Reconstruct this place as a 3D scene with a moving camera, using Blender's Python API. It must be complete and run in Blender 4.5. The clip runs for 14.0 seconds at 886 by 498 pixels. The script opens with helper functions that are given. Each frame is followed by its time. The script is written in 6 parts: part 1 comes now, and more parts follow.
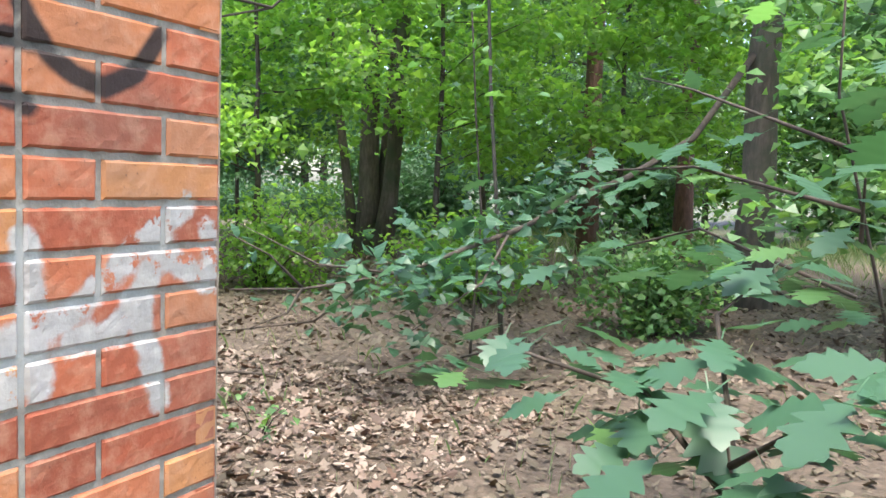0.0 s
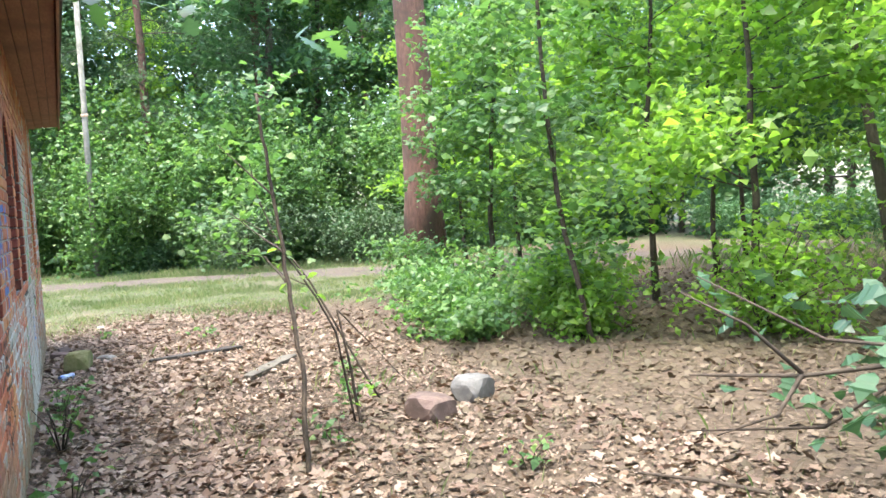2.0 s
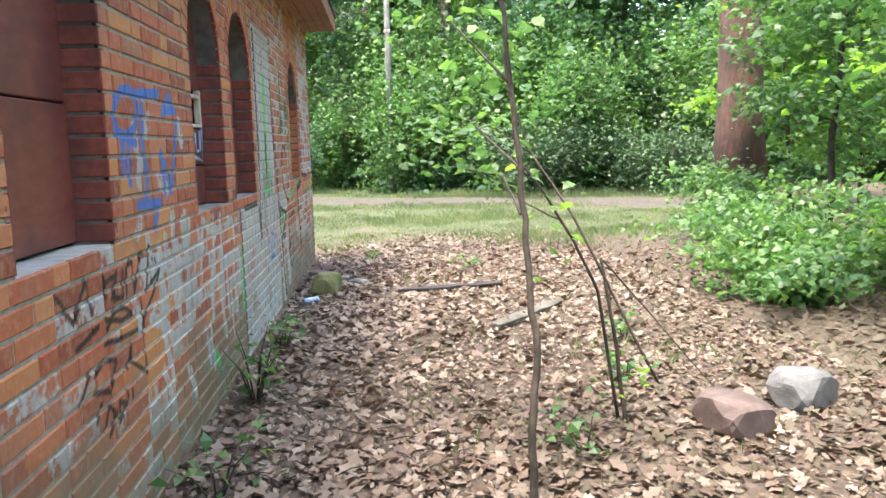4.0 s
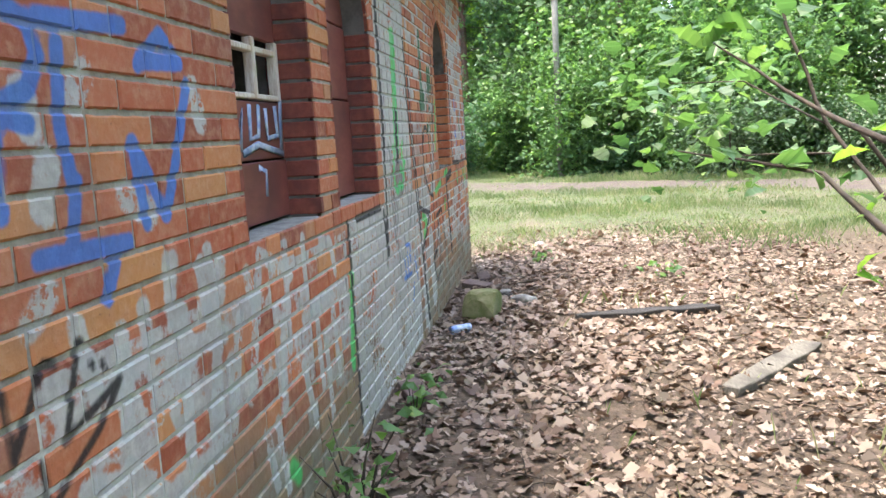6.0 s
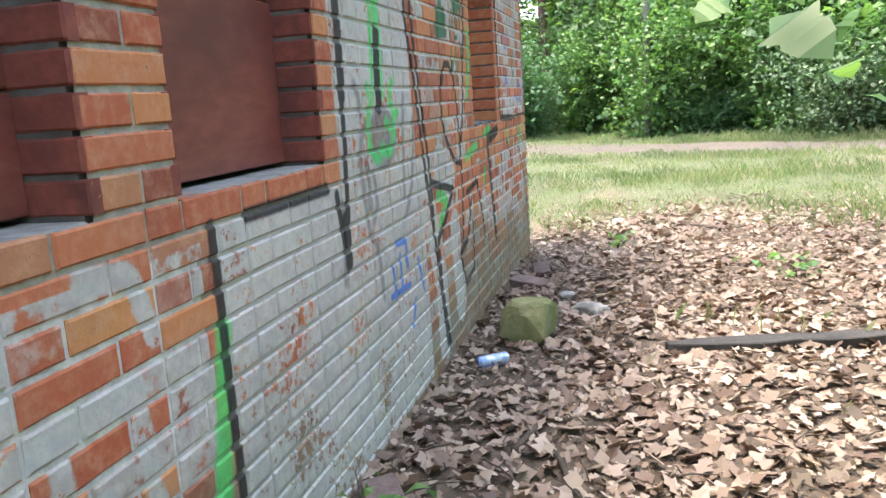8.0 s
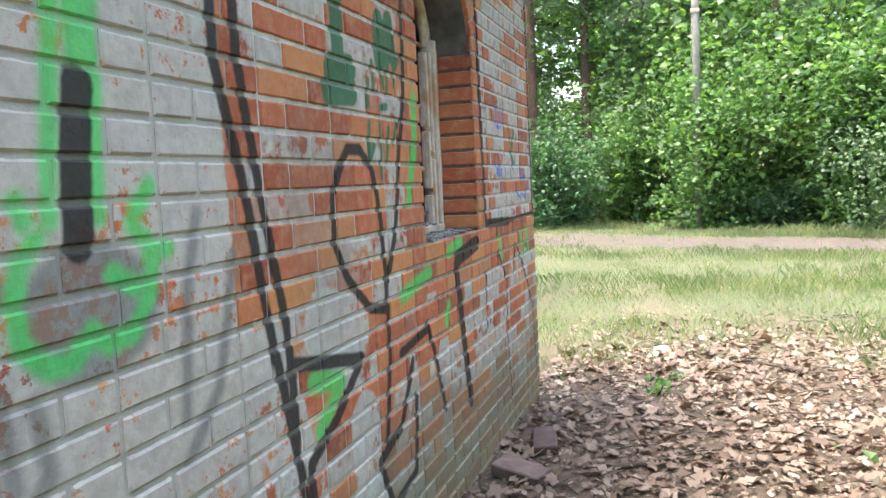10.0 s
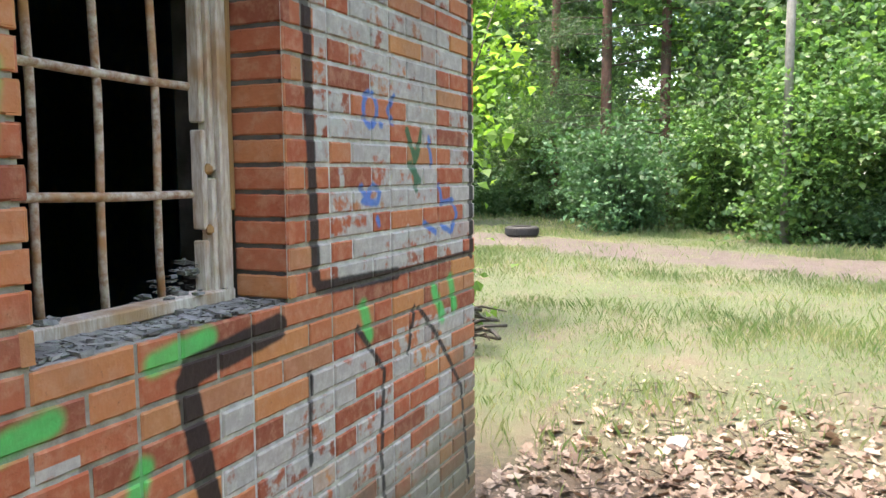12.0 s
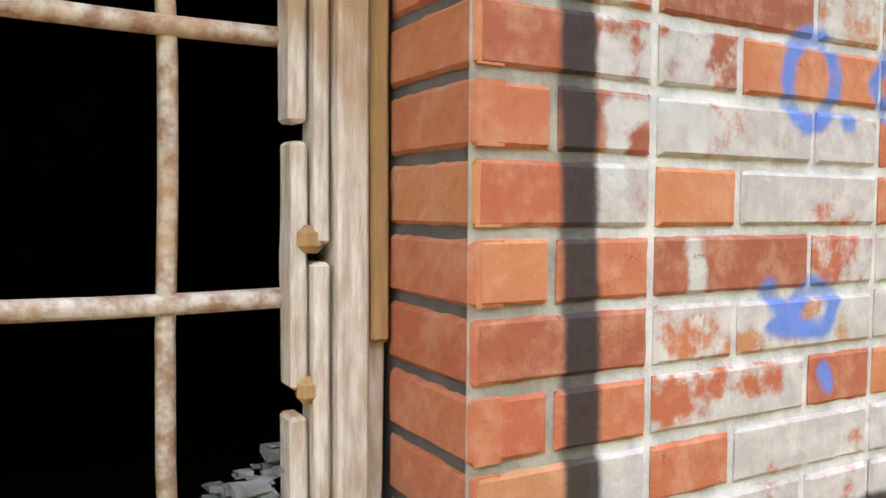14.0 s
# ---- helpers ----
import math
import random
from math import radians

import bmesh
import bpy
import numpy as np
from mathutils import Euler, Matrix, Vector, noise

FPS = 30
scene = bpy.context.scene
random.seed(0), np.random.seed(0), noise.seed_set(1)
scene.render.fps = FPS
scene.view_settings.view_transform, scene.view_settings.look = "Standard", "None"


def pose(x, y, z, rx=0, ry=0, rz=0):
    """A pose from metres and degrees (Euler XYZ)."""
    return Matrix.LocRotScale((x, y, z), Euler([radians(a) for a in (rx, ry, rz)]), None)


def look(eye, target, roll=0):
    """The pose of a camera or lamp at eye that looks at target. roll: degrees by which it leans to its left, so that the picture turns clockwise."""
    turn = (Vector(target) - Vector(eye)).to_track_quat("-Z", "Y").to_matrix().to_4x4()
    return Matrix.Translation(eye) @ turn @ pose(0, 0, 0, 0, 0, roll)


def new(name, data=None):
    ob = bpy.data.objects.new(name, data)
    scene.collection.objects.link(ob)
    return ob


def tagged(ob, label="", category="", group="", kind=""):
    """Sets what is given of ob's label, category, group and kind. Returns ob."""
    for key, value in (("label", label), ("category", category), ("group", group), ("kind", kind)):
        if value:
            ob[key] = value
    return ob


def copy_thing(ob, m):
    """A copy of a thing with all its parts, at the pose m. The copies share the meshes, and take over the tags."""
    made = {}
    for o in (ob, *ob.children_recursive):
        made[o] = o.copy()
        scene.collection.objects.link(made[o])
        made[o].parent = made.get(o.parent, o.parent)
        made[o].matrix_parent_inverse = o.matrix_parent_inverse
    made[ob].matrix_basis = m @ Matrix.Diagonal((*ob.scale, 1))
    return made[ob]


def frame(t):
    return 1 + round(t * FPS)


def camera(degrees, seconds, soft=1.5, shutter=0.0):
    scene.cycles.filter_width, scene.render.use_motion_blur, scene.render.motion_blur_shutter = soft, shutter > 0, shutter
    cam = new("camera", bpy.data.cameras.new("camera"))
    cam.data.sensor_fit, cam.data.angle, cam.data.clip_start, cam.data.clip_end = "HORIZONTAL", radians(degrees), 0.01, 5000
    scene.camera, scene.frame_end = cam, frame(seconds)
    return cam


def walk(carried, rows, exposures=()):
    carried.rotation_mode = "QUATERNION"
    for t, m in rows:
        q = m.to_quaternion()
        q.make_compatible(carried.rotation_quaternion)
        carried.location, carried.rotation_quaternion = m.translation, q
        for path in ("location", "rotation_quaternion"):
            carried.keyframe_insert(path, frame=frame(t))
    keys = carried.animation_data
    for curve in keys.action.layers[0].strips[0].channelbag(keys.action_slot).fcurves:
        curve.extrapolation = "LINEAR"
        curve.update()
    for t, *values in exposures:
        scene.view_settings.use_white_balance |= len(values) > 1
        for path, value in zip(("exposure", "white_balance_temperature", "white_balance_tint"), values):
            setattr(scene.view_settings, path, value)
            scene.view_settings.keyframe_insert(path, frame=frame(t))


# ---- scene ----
cam = camera(58.5, 14.0)
PATH = [
    (0, (-1.397, 1.171, 2.05), (-2.33, 2.933, 1.885), 2.0),
    (0.5, (-1.496, 1.569, 2.095), (-2.574, 3.248, 1.958), 1.4),
    (1, (-1.599, 1.942, 2.145), (-2.967, 3.398, 2.054), 0.5),
    (1.5, (-1.895, 2.173, 2.131), (-3.477, 3.394, 2.052), -0.1),
    (2, (-2.304, 2.553, 2.125), (-4.104, 3.419, 2.018), -3.3),
    (2.5, (-2.565, 2.786, 2.067), (-4.508, 3.253, 1.968), -4.8),
    (2.7, (-2.676, 2.868, 2.054), (-4.648, 3.19, 1.965), -5.7),
    (4.8, (-4.695, 3.281, 1.96), (-6.662, 3.312, 1.598), -0.2),
    (5, (-4.865, 3.26, 1.948), (-6.83, 3.207, 1.578), -0.9),
    (5.5, (-5.283, 3.239, 2.011), (-7.243, 3.016, 1.679), -1.3),
    (6, (-5.749, 3.17, 1.992), (-7.708, 2.895, 1.703), -3.3),
    (6.5, (-6.209, 3.221, 1.917), (-8.166, 2.917, 1.636), -4.3),
    (7, (-6.659, 3.215, 1.911), (-8.604, 2.861, 1.611), -3.3),
    (7.2, (-6.851, 3.172, 1.901), (-8.789, 2.799, 1.58), -3.2),
    (9.3, (-8.779, 3.255, 1.847), (-10.644, 2.623, 1.495), -4.9),
    (9.5, (-8.971, 3.249, 1.884), (-10.841, 2.616, 1.559), -4.9),
    (10, (-9.373, 3.225, 1.929), (-11.275, 2.63, 1.761), -2.8),
    (10.5, (-9.867, 3.282, 2.019), (-11.788, 2.742, 1.89), -2.2),
    (11, (-10.328, 3.424, 2.053), (-12.223, 2.804, 1.898), -1.4),
    (11.5, (-10.766, 3.486, 2.024), (-12.609, 2.736, 1.829), -1.0),
    (12, (-11.212, 3.521, 2.048), (-13.036, 2.723, 1.857), -0.5),
    (12.5, (-11.65, 3.487, 2.116), (-13.436, 2.602, 1.954), -0.2),
    (13, (-11.984, 3.284, 2.088), (-13.713, 2.289, 1.951), -0.3),
    (13.5, (-12.323, 3.124, 2.1), (-13.776, 1.752, 2.023), -0.4),
    (14, (-12.634, 2.893, 2.099), (-13.611, 1.151, 1.995), 0.4),
]
walk(cam, [(t, look(eye, target, roll)) for t, eye, target, roll in PATH],
     exposures=[(0.0, 2.9, 6600, 8), (1.0, 3.1, 6600, 8), (2.5, 3.35, 7000, 8), (5.0, 3.35, 7000, 11), (7.2, 3.45, 7100, 11), (9.5, 3.5, 7200, 10), (11.0, 3.3, 7600, 12), (12.4, 3.4, 7600, 12), (13.0, 3.65, 7600, 13), (13.5, 3.65, 7900, 14), (14.0, 4.25, 9000, 20)])

# ---- light ----
world = bpy.data.worlds.new("sky")
scene.world = world
world.use_nodes = True
_n = world.node_tree.nodes
_sky = _n.new("ShaderNodeTexSky")
_sky.sky_type, _sky.sun_disc = "NISHITA", False
_sky.sun_elevation, _sky.sun_rotation = radians(76), radians(150)
_sky.air_density, _sky.dust_density = 1.0, 3.0
world.node_tree.links.new(_sky.outputs[0], _n["Background"].inputs[0])
_n["Background"].inputs[1].default_value = 0.15
sun_data = bpy.data.lights.new("sun", "SUN")
sun_data.energy, sun_data.angle, sun_data.color = 0.8, radians(20), (1.0, 0.95, 0.86)
sun = new("sun", sun_data)
sun.matrix_world = look((4, -6, 30), (0, 0, 0))

rng = np.random.default_rng(7)
WALL = 2.27          # plane of the north front
EAST, WEST, SOUTH = -2.45, -14.41, -4.2
COURSE, SILL = 0.075, 1.70


def ramp(v, a, b):
    v = np.clip((np.asarray(v, float) - a) / (b - a), 0, 1)
    return v * v * (3 - 2 * v)


def ground_z(x, y):
    x, y = np.asarray(x, float), np.asarray(y, float)
    z = 0.60 + 0.05 * ramp(x, -6, -2) - 0.10 * np.exp(-((x + 14.3) / 1.8) ** 2) * np.exp(-((y - 2.2) / 1.6) ** 2)
    z = z + 0.012 * np.sin(1.9 * x + 0.7 * y) + 0.014 * np.sin(2.3 * y - 1.1 * x) + 0.008 * np.sin(5.1 * x + 3.7 * y)
    z = z + 0.10 * ramp(y, 5, 12) * ramp(x, -14, -6)
    return z


# ---- materials ----
class Nodes:
    def __init__(self, name):
        self.mat = bpy.data.materials.new(name)
        self.mat.use_nodes = True
        self.tree = self.mat.node_tree
        self.bsdf = self.tree.nodes["Principled BSDF"]
        self.out = self.tree.nodes["Material Output"]

    def add(self, kind):
        return self.tree.nodes.new("ShaderNode" + kind)

    def link(self, a, b):
        self.tree.links.new(a, b)

    def put(self, socket, v):
        if isinstance(v, bpy.types.NodeSocket):
            self.link(v, socket)
        elif isinstance(v, (tuple, list)):
            socket.default_value = (*v, 1.0) if len(v) == 3 and len(socket.default_value) == 4 else v
        else:
            socket.default_value = v

    def math(self, op, a, b=0.0, clamp=False):
        n = self.add("Math")
        n.operation, n.use_clamp = op, clamp
        self.put(n.inputs[0], a)
        self.put(n.inputs[1], b)
        return n.outputs[0]

    def mix(self, f, a, b, blend="MIX"):
        n = self.add("Mix")
        n.data_type, n.blend_type = "RGBA", blend
        self.put(n.inputs[0], f)
        self.put(n.inputs[6], a)
        self.put(n.inputs[7], b)
        return n.outputs[2]

    def pos(self):
        return self.add("NewGeometry").outputs["Position"]

    def noise(self, scale, detail=4.0, rough=0.55, vec=None):
        n = self.add("TexNoise")
        n.inputs["Scale"].default_value, n.inputs["Detail"].default_value, n.inputs["Roughness"].default_value = scale, detail, rough
        self.link(vec if vec is not None else self.pos(), n.inputs["Vector"])
        return n.outputs["Fac"]

    def step(self, v, a, b):
        n = self.add("MapRange")
        n.interpolation_type = "SMOOTHSTEP"
        self.put(n.inputs[0], v)
        n.inputs[1].default_value, n.inputs[2].default_value = a, b
        return n.outputs[0]

    def ramp(self, v, stops):
        n = self.add("ValToRGB")
        e = n.color_ramp.elements
        while len(e) < len(stops):
            e.new(0.5)
        for el, (p, c) in zip(e, stops):
            el.position, el.color = p, (*c, 1)
        self.put(n.inputs[0], v)
        return n.outputs[0]

    def attr(self, name):
        n = self.add("Attribute")
        n.attribute_name = name
        return n.outputs["Fac"]

    def bump(self, h, strength=0.4, dist=0.01):
        n = self.add("Bump")
        n.inputs["Strength"].default_value, n.inputs["Distance"].default_value = strength, dist
        self.link(h, n.inputs["Height"])
        self.link(n.outputs[0], self.bsdf.inputs["Normal"])

    def done(self, colour, rough=0.8, metal=0.0):
        self.put(self.bsdf.inputs["Base Color"], colour)
        self.put(self.bsdf.inputs["Roughness"], rough)
        self.bsdf.inputs["Metallic"].default_value = metal
        return self.mat


def simple(name, c1, c2, scale=12.0, rough=0.8, bump=0.3, dist=0.004, metal=0.0, stretch=None, dirt=None):
    n = Nodes(name)
    vec = n.pos()
    if stretch:
        m = n.add("Mapping")
        m.inputs["Scale"].default_value = stretch
        n.link(vec, m.inputs["Vector"])
        vec = m.outputs[0]
    big, fine = n.noise(scale * 0.2, 3, 0.6), n.noise(scale, 6, 0.65, vec)
    col = n.mix(n.step(fine, 0.3, 0.7), c1, c2)
    col = n.mix(n.step(big, 0.45, 0.7), col, dirt if dirt else tuple(0.6 * v for v in c1))
    n.bump(fine, bump, dist)
    return n.done(col, rough, metal)


PAINTS = ("white", "grey", "neon", "fern", "blue", "black")
PAINT_RGB = {"white": (0.45, 0.46, 0.44), "grey": (0.13, 0.14, 0.14), "neon": (0.04, 0.52, 0.13), "fern": (0.01, 0.13, 0.06), "blue": (0.05, 0.17, 0.50), "black": (0.010, 0.009, 0.010)}


def masonry(name, is_brick, rnd):
    """Fired brick or mortar, with spray paint where the signed distances of the tags fall below zero."""
    n = Nodes(name)
    fine, mid, big = n.noise(90, 5, 0.7), n.noise(22, 5, 0.65), n.noise(1.6, 4, 0.6)
    if is_brick:
        r = n.add("ObjectInfo").outputs["Random"] if rnd == "object" else n.add("NewGeometry").outputs["Random Per Island"]
        col = n.ramp(r, [(0.0, (0.22, 0.055, 0.028)), (0.3, (0.36, 0.085, 0.037)), (0.55, (0.40, 0.115, 0.052)), (0.8, (0.45, 0.165, 0.065)), (0.92, (0.47, 0.20, 0.07)), (1.0, (0.30, 0.12, 0.075))])
        col = n.mix(n.step(mid, 0.42, 0.72), col, n.mix(0.5, col, (0.5, 0.27, 0.17)))
        col = n.mix(n.step(fine, 0.62, 0.75), col, (0.12, 0.045, 0.03))
        pick = n.math("FRACT", n.math("MULTIPLY", r, 37.7))
        rest = n.math("MULTIPLY", n.step(n.math("SUBTRACT", n.attr("field"), pick), -0.02, 0.06), n.step(n.math("ADD", n.math("ADD", n.math("MULTIPLY", n.noise(8.5, 5, 0.6), 0.65), n.math("MULTIPLY", mid, 0.35)), n.math("MULTIPLY", n.attr("field"), 0.12)), 0.47, 0.55))
        col = n.mix(n.math("MULTIPLY", rest, 0.9), col, n.mix(n.step(mid, 0.4, 0.7), (0.34, 0.34, 0.325), (0.46, 0.455, 0.43)))
    else:
        col = n.mix(n.step(mid, 0.35, 0.7), (0.22, 0.20, 0.17), (0.36, 0.33, 0.28))
        col = n.mix(n.step(n.attr("field"), 0.22, 0.40), col, n.mix(n.step(mid, 0.35, 0.65), (0.38, 0.375, 0.355), (0.55, 0.545, 0.52)))
    # grime and green algae of the foot of the wall
    sep = n.add("SeparateXYZ")
    n.link(n.pos(), sep.inputs[0])
    damp = n.math("MULTIPLY", n.step(n.math("ADD", sep.outputs[2], n.math("MULTIPLY", big, -1.1)), 0.72, 0.2), 0.8)
    col = n.mix(damp, col, (0.15, 0.14, 0.09))
    col = n.mix(n.math("MULTIPLY", n.step(big, 0.52, 0.75), 0.45), col, (0.16, 0.11, 0.085))
    for p in PAINTS:
        d = n.math("ADD", n.attr(p), n.math("MULTIPLY", n.math("SUBTRACT", mid, 0.5), 0.035 if p in ("white", "grey") else 0.009))
        soft = 0.006 if p not in ("grey", "neon") else 0.014
        m = n.step(d, soft, -soft)
        chip = n.step(n.math("ADD", n.math("MULTIPLY", n.noise(34, 4, 0.7), 0.6), n.math("MULTIPLY", n.noise(3.1, 3, 0.6), 0.55)), 0.68, 0.62)
        cover = {"white": 0.88, "grey": 0.72, "neon": 0.85, "fern": 0.9, "blue": 0.92, "black": 0.95}[p]
        if is_brick:
            m = n.math("MULTIPLY", n.math("MULTIPLY", m, chip) if p == "white" else m, cover)
        else:
            m = n.math("MULTIPLY", m, cover * 0.75)
        tone = n.mix(n.step(n.math("ADD", mid, n.math("MULTIPLY", big, 0.6)), 0.6, 1.0), PAINT_RGB[p], tuple(0.72 * c for c in PAINT_RGB[p]))
        col = n.mix(m, col, tone)
    h = n.math("ADD", n.math("MULTIPLY", fine, 0.35), mid)
    n.bump(h, 0.55 if is_brick else 0.8, 0.006)
    return n.done(col, 0.78)


M_BRICK = masonry("brick_piece", True, "object")
M_BRICKS = masonry("brick_joined", True, "island")
M_MORTAR = masonry("mortar", False, "")
# low-toned plaster for inner walls, floor, ceiling and recess backs
M_PLASTER = simple("dark_plaster", (0.06, 0.055, 0.05), (0.14, 0.13, 0.12), 8, 0.9)
M_CONCRETE = simple("concrete", (0.34, 0.33, 0.30), (0.46, 0.45, 0.41), 14, 0.9, 0.5, 0.006)
M_SILL = simple("dirty_sill", (0.17, 0.17, 0.16), (0.27, 0.27, 0.26), 25, 0.95, 0.6, 0.008)
M_WHITEWOOD = simple("flaking_white_wood", (0.66, 0.61, 0.55), (0.42, 0.33, 0.26), 22, 0.75, 0.7, 0.004, 0, (4, 4, 0.7), (0.40, 0.24, 0.13))
M_RAWWOOD = simple("raw_wood", (0.42, 0.24, 0.10), (0.30, 0.17, 0.08), 20, 0.8, 0.5, 0.003, 0, (5, 5, 0.4))
M_RUST = simple("rusty_whitewashed_iron", (0.58, 0.53, 0.47), (0.26, 0.12, 0.06), 40, 0.7, 0.5, 0.003, 0.0, None, (0.40, 0.20, 0.09))
M_REDBOARD = simple("dark_red_board", (0.17, 0.042, 0.034), (0.23, 0.07, 0.055), 9, 0.5, 0.2, 0.002, 0, (1, 1, 3), (0.10, 0.03, 0.028))
M_TAR = simple("tar_paper", (0.035, 0.034, 0.033), (0.07, 0.066, 0.06), 30, 0.9)
M_SOFFIT = simple("soffit_boards", (0.30, 0.15, 0.085), (0.22, 0.10, 0.06), 9, 0.85, 0.4, 0.004, 0, (1, 6, 6))
M_BARK_PINE = simple("pine_bark", (0.085, 0.045, 0.034), (0.16, 0.085, 0.065), 9, 0.95, 1.0, 0.03, 0, (2.2, 2.2, 0.6), (0.07, 0.045, 0.035))
M_BARK = simple("bark", (0.055, 0.045, 0.036), (0.115, 0.095, 0.075), 11, 0.95, 0.9, 0.02, 0, (2, 2, 0.5), (0.05, 0.055, 0.035))
M_TWIG = simple("twig_bark", (0.035, 0.027, 0.021), (0.075, 0.058, 0.043), 30, 0.9, 0.4, 0.003)
M_PALEBARK = simple("pale_bark", (0.14, 0.14, 0.12), (0.24, 0.235, 0.21), 14, 0.9, 0.5, 0.006, 0, (1, 1, 0.5), (0.1, 0.1, 0.08))
M_STONE = simple("mossy_stone", (0.13, 0.145, 0.055), (0.24, 0.22, 0.13), 12, 0.95, 0.8, 0.02, 0, None, (0.09, 0.12, 0.035))
M_ROCK = simple("grey_rock", (0.085, 0.088, 0.09), (0.15, 0.15, 0.15), 12, 0.9, 0.6, 0.02)
M_BROWNROCK = simple("brown_rock", (0.10, 0.07, 0.065), (0.17, 0.125, 0.11), 12, 0.9, 0.6, 0.02)
M_CHARRED = simple("charred_wood", (0.012, 0.011, 0.010), (0.035, 0.03, 0.027), 30, 0.7, 0.8, 0.006, 0, (1, 6, 1))
M_GREYWOOD = simple("weathered_wood", (0.075, 0.07, 0.06), (0.15, 0.14, 0.12), 18, 0.9, 0.6, 0.005, 0, (1, 5, 1))
M_RUBBER = simple("old_rubber", (0.014, 0.014, 0.015), (0.03, 0.03, 0.03), 30, 0.7)
M_RUBBLE = simple("plaster_rubble", (0.15, 0.15, 0.145), (0.30, 0.30, 0.29), 30, 0.95, 0.6, 0.006)


def leafy(name, colours, gloss=0.45, translucent=0.45, patch=(0.03, 0.085, 0.03), through_tint=(1.4, 1.5, 0.9)):
    n = Nodes(name)
    r = n.add("NewGeometry").outputs["Random Per Island"]
    k = len(colours) - 1
    col = n.ramp(r, [(i / k, c) for i, c in enumerate(colours)])
    big = n.noise(0.55, 3, 0.6)
    col = n.mix(n.step(big, 0.35, 0.68), col, n.mix(0.6, col, patch))
    n.done(col, gloss)
    tr = n.add("BsdfTranslucent")
    n.link(n.mix(1.0, col, through_tint, "MULTIPLY"), tr.inputs[0])
    mixer = n.add("MixShader")
    mixer.inputs[0].default_value = translucent
    n.link(n.bsdf.outputs[0], mixer.inputs[1])
    n.link(tr.outputs[0], mixer.inputs[2])
    n.link(mixer.outputs[0], n.out.inputs["Surface"])
    return n.mat


M_LEAF = leafy("maple_leaves", [(0.06, 0.135, 0.055), (0.09, 0.195, 0.07), (0.125, 0.25, 0.08), (0.18, 0.30, 0.085)])
M_LEAF_BLUE = leafy("oak_leaves", [(0.05, 0.12, 0.065), (0.07, 0.165, 0.085), (0.10, 0.21, 0.10)], 0.5, 0.4)
# yellow-green leaves, colour and translucence raised to stand in for sunlight
M_LEAF_LIME_LIT = leafy("lime_leaves_lit", [(0.11, 0.215, 0.05), (0.155, 0.28, 0.06), (0.21, 0.33, 0.075)], 0.45, 0.6, (0.06, 0.14, 0.04), (1.9, 2.0, 0.95))
M_LEAF_OAK = leafy("red_oak_leaves", [(0.03, 0.078, 0.046), (0.042, 0.105, 0.06), (0.06, 0.135, 0.07)], 0.42, 0.3)
M_NEEDLE = leafy("pine_needles", [(0.035, 0.075, 0.035), (0.055, 0.105, 0.05), (0.08, 0.13, 0.06)], 0.5, 0.25)
M_GRASS = leafy("grass_blades", [(0.10, 0.17, 0.06), (0.16, 0.225, 0.085), (0.25, 0.27, 0.14), (0.36, 0.33, 0.23)], 0.5, 0.4)
M_DUFF = leafy("forest_duff", [(0.05, 0.034, 0.022), (0.085, 0.06, 0.04), (0.12, 0.088, 0.062), (0.20, 0.155, 0.12), (0.065, 0.042, 0.028)], 0.7, 0.1, (0.06, 0.055, 0.028), (1.2, 0.9, 0.7))
M_LITTER = leafy("dead_leaves", [(0.07, 0.042, 0.03), (0.16, 0.11, 0.078), (0.25, 0.19, 0.145), (0.36, 0.295, 0.24), (0.12, 0.07, 0.047)], 0.6, 0.12, (0.075, 0.045, 0.032), (1.2, 0.9, 0.7))


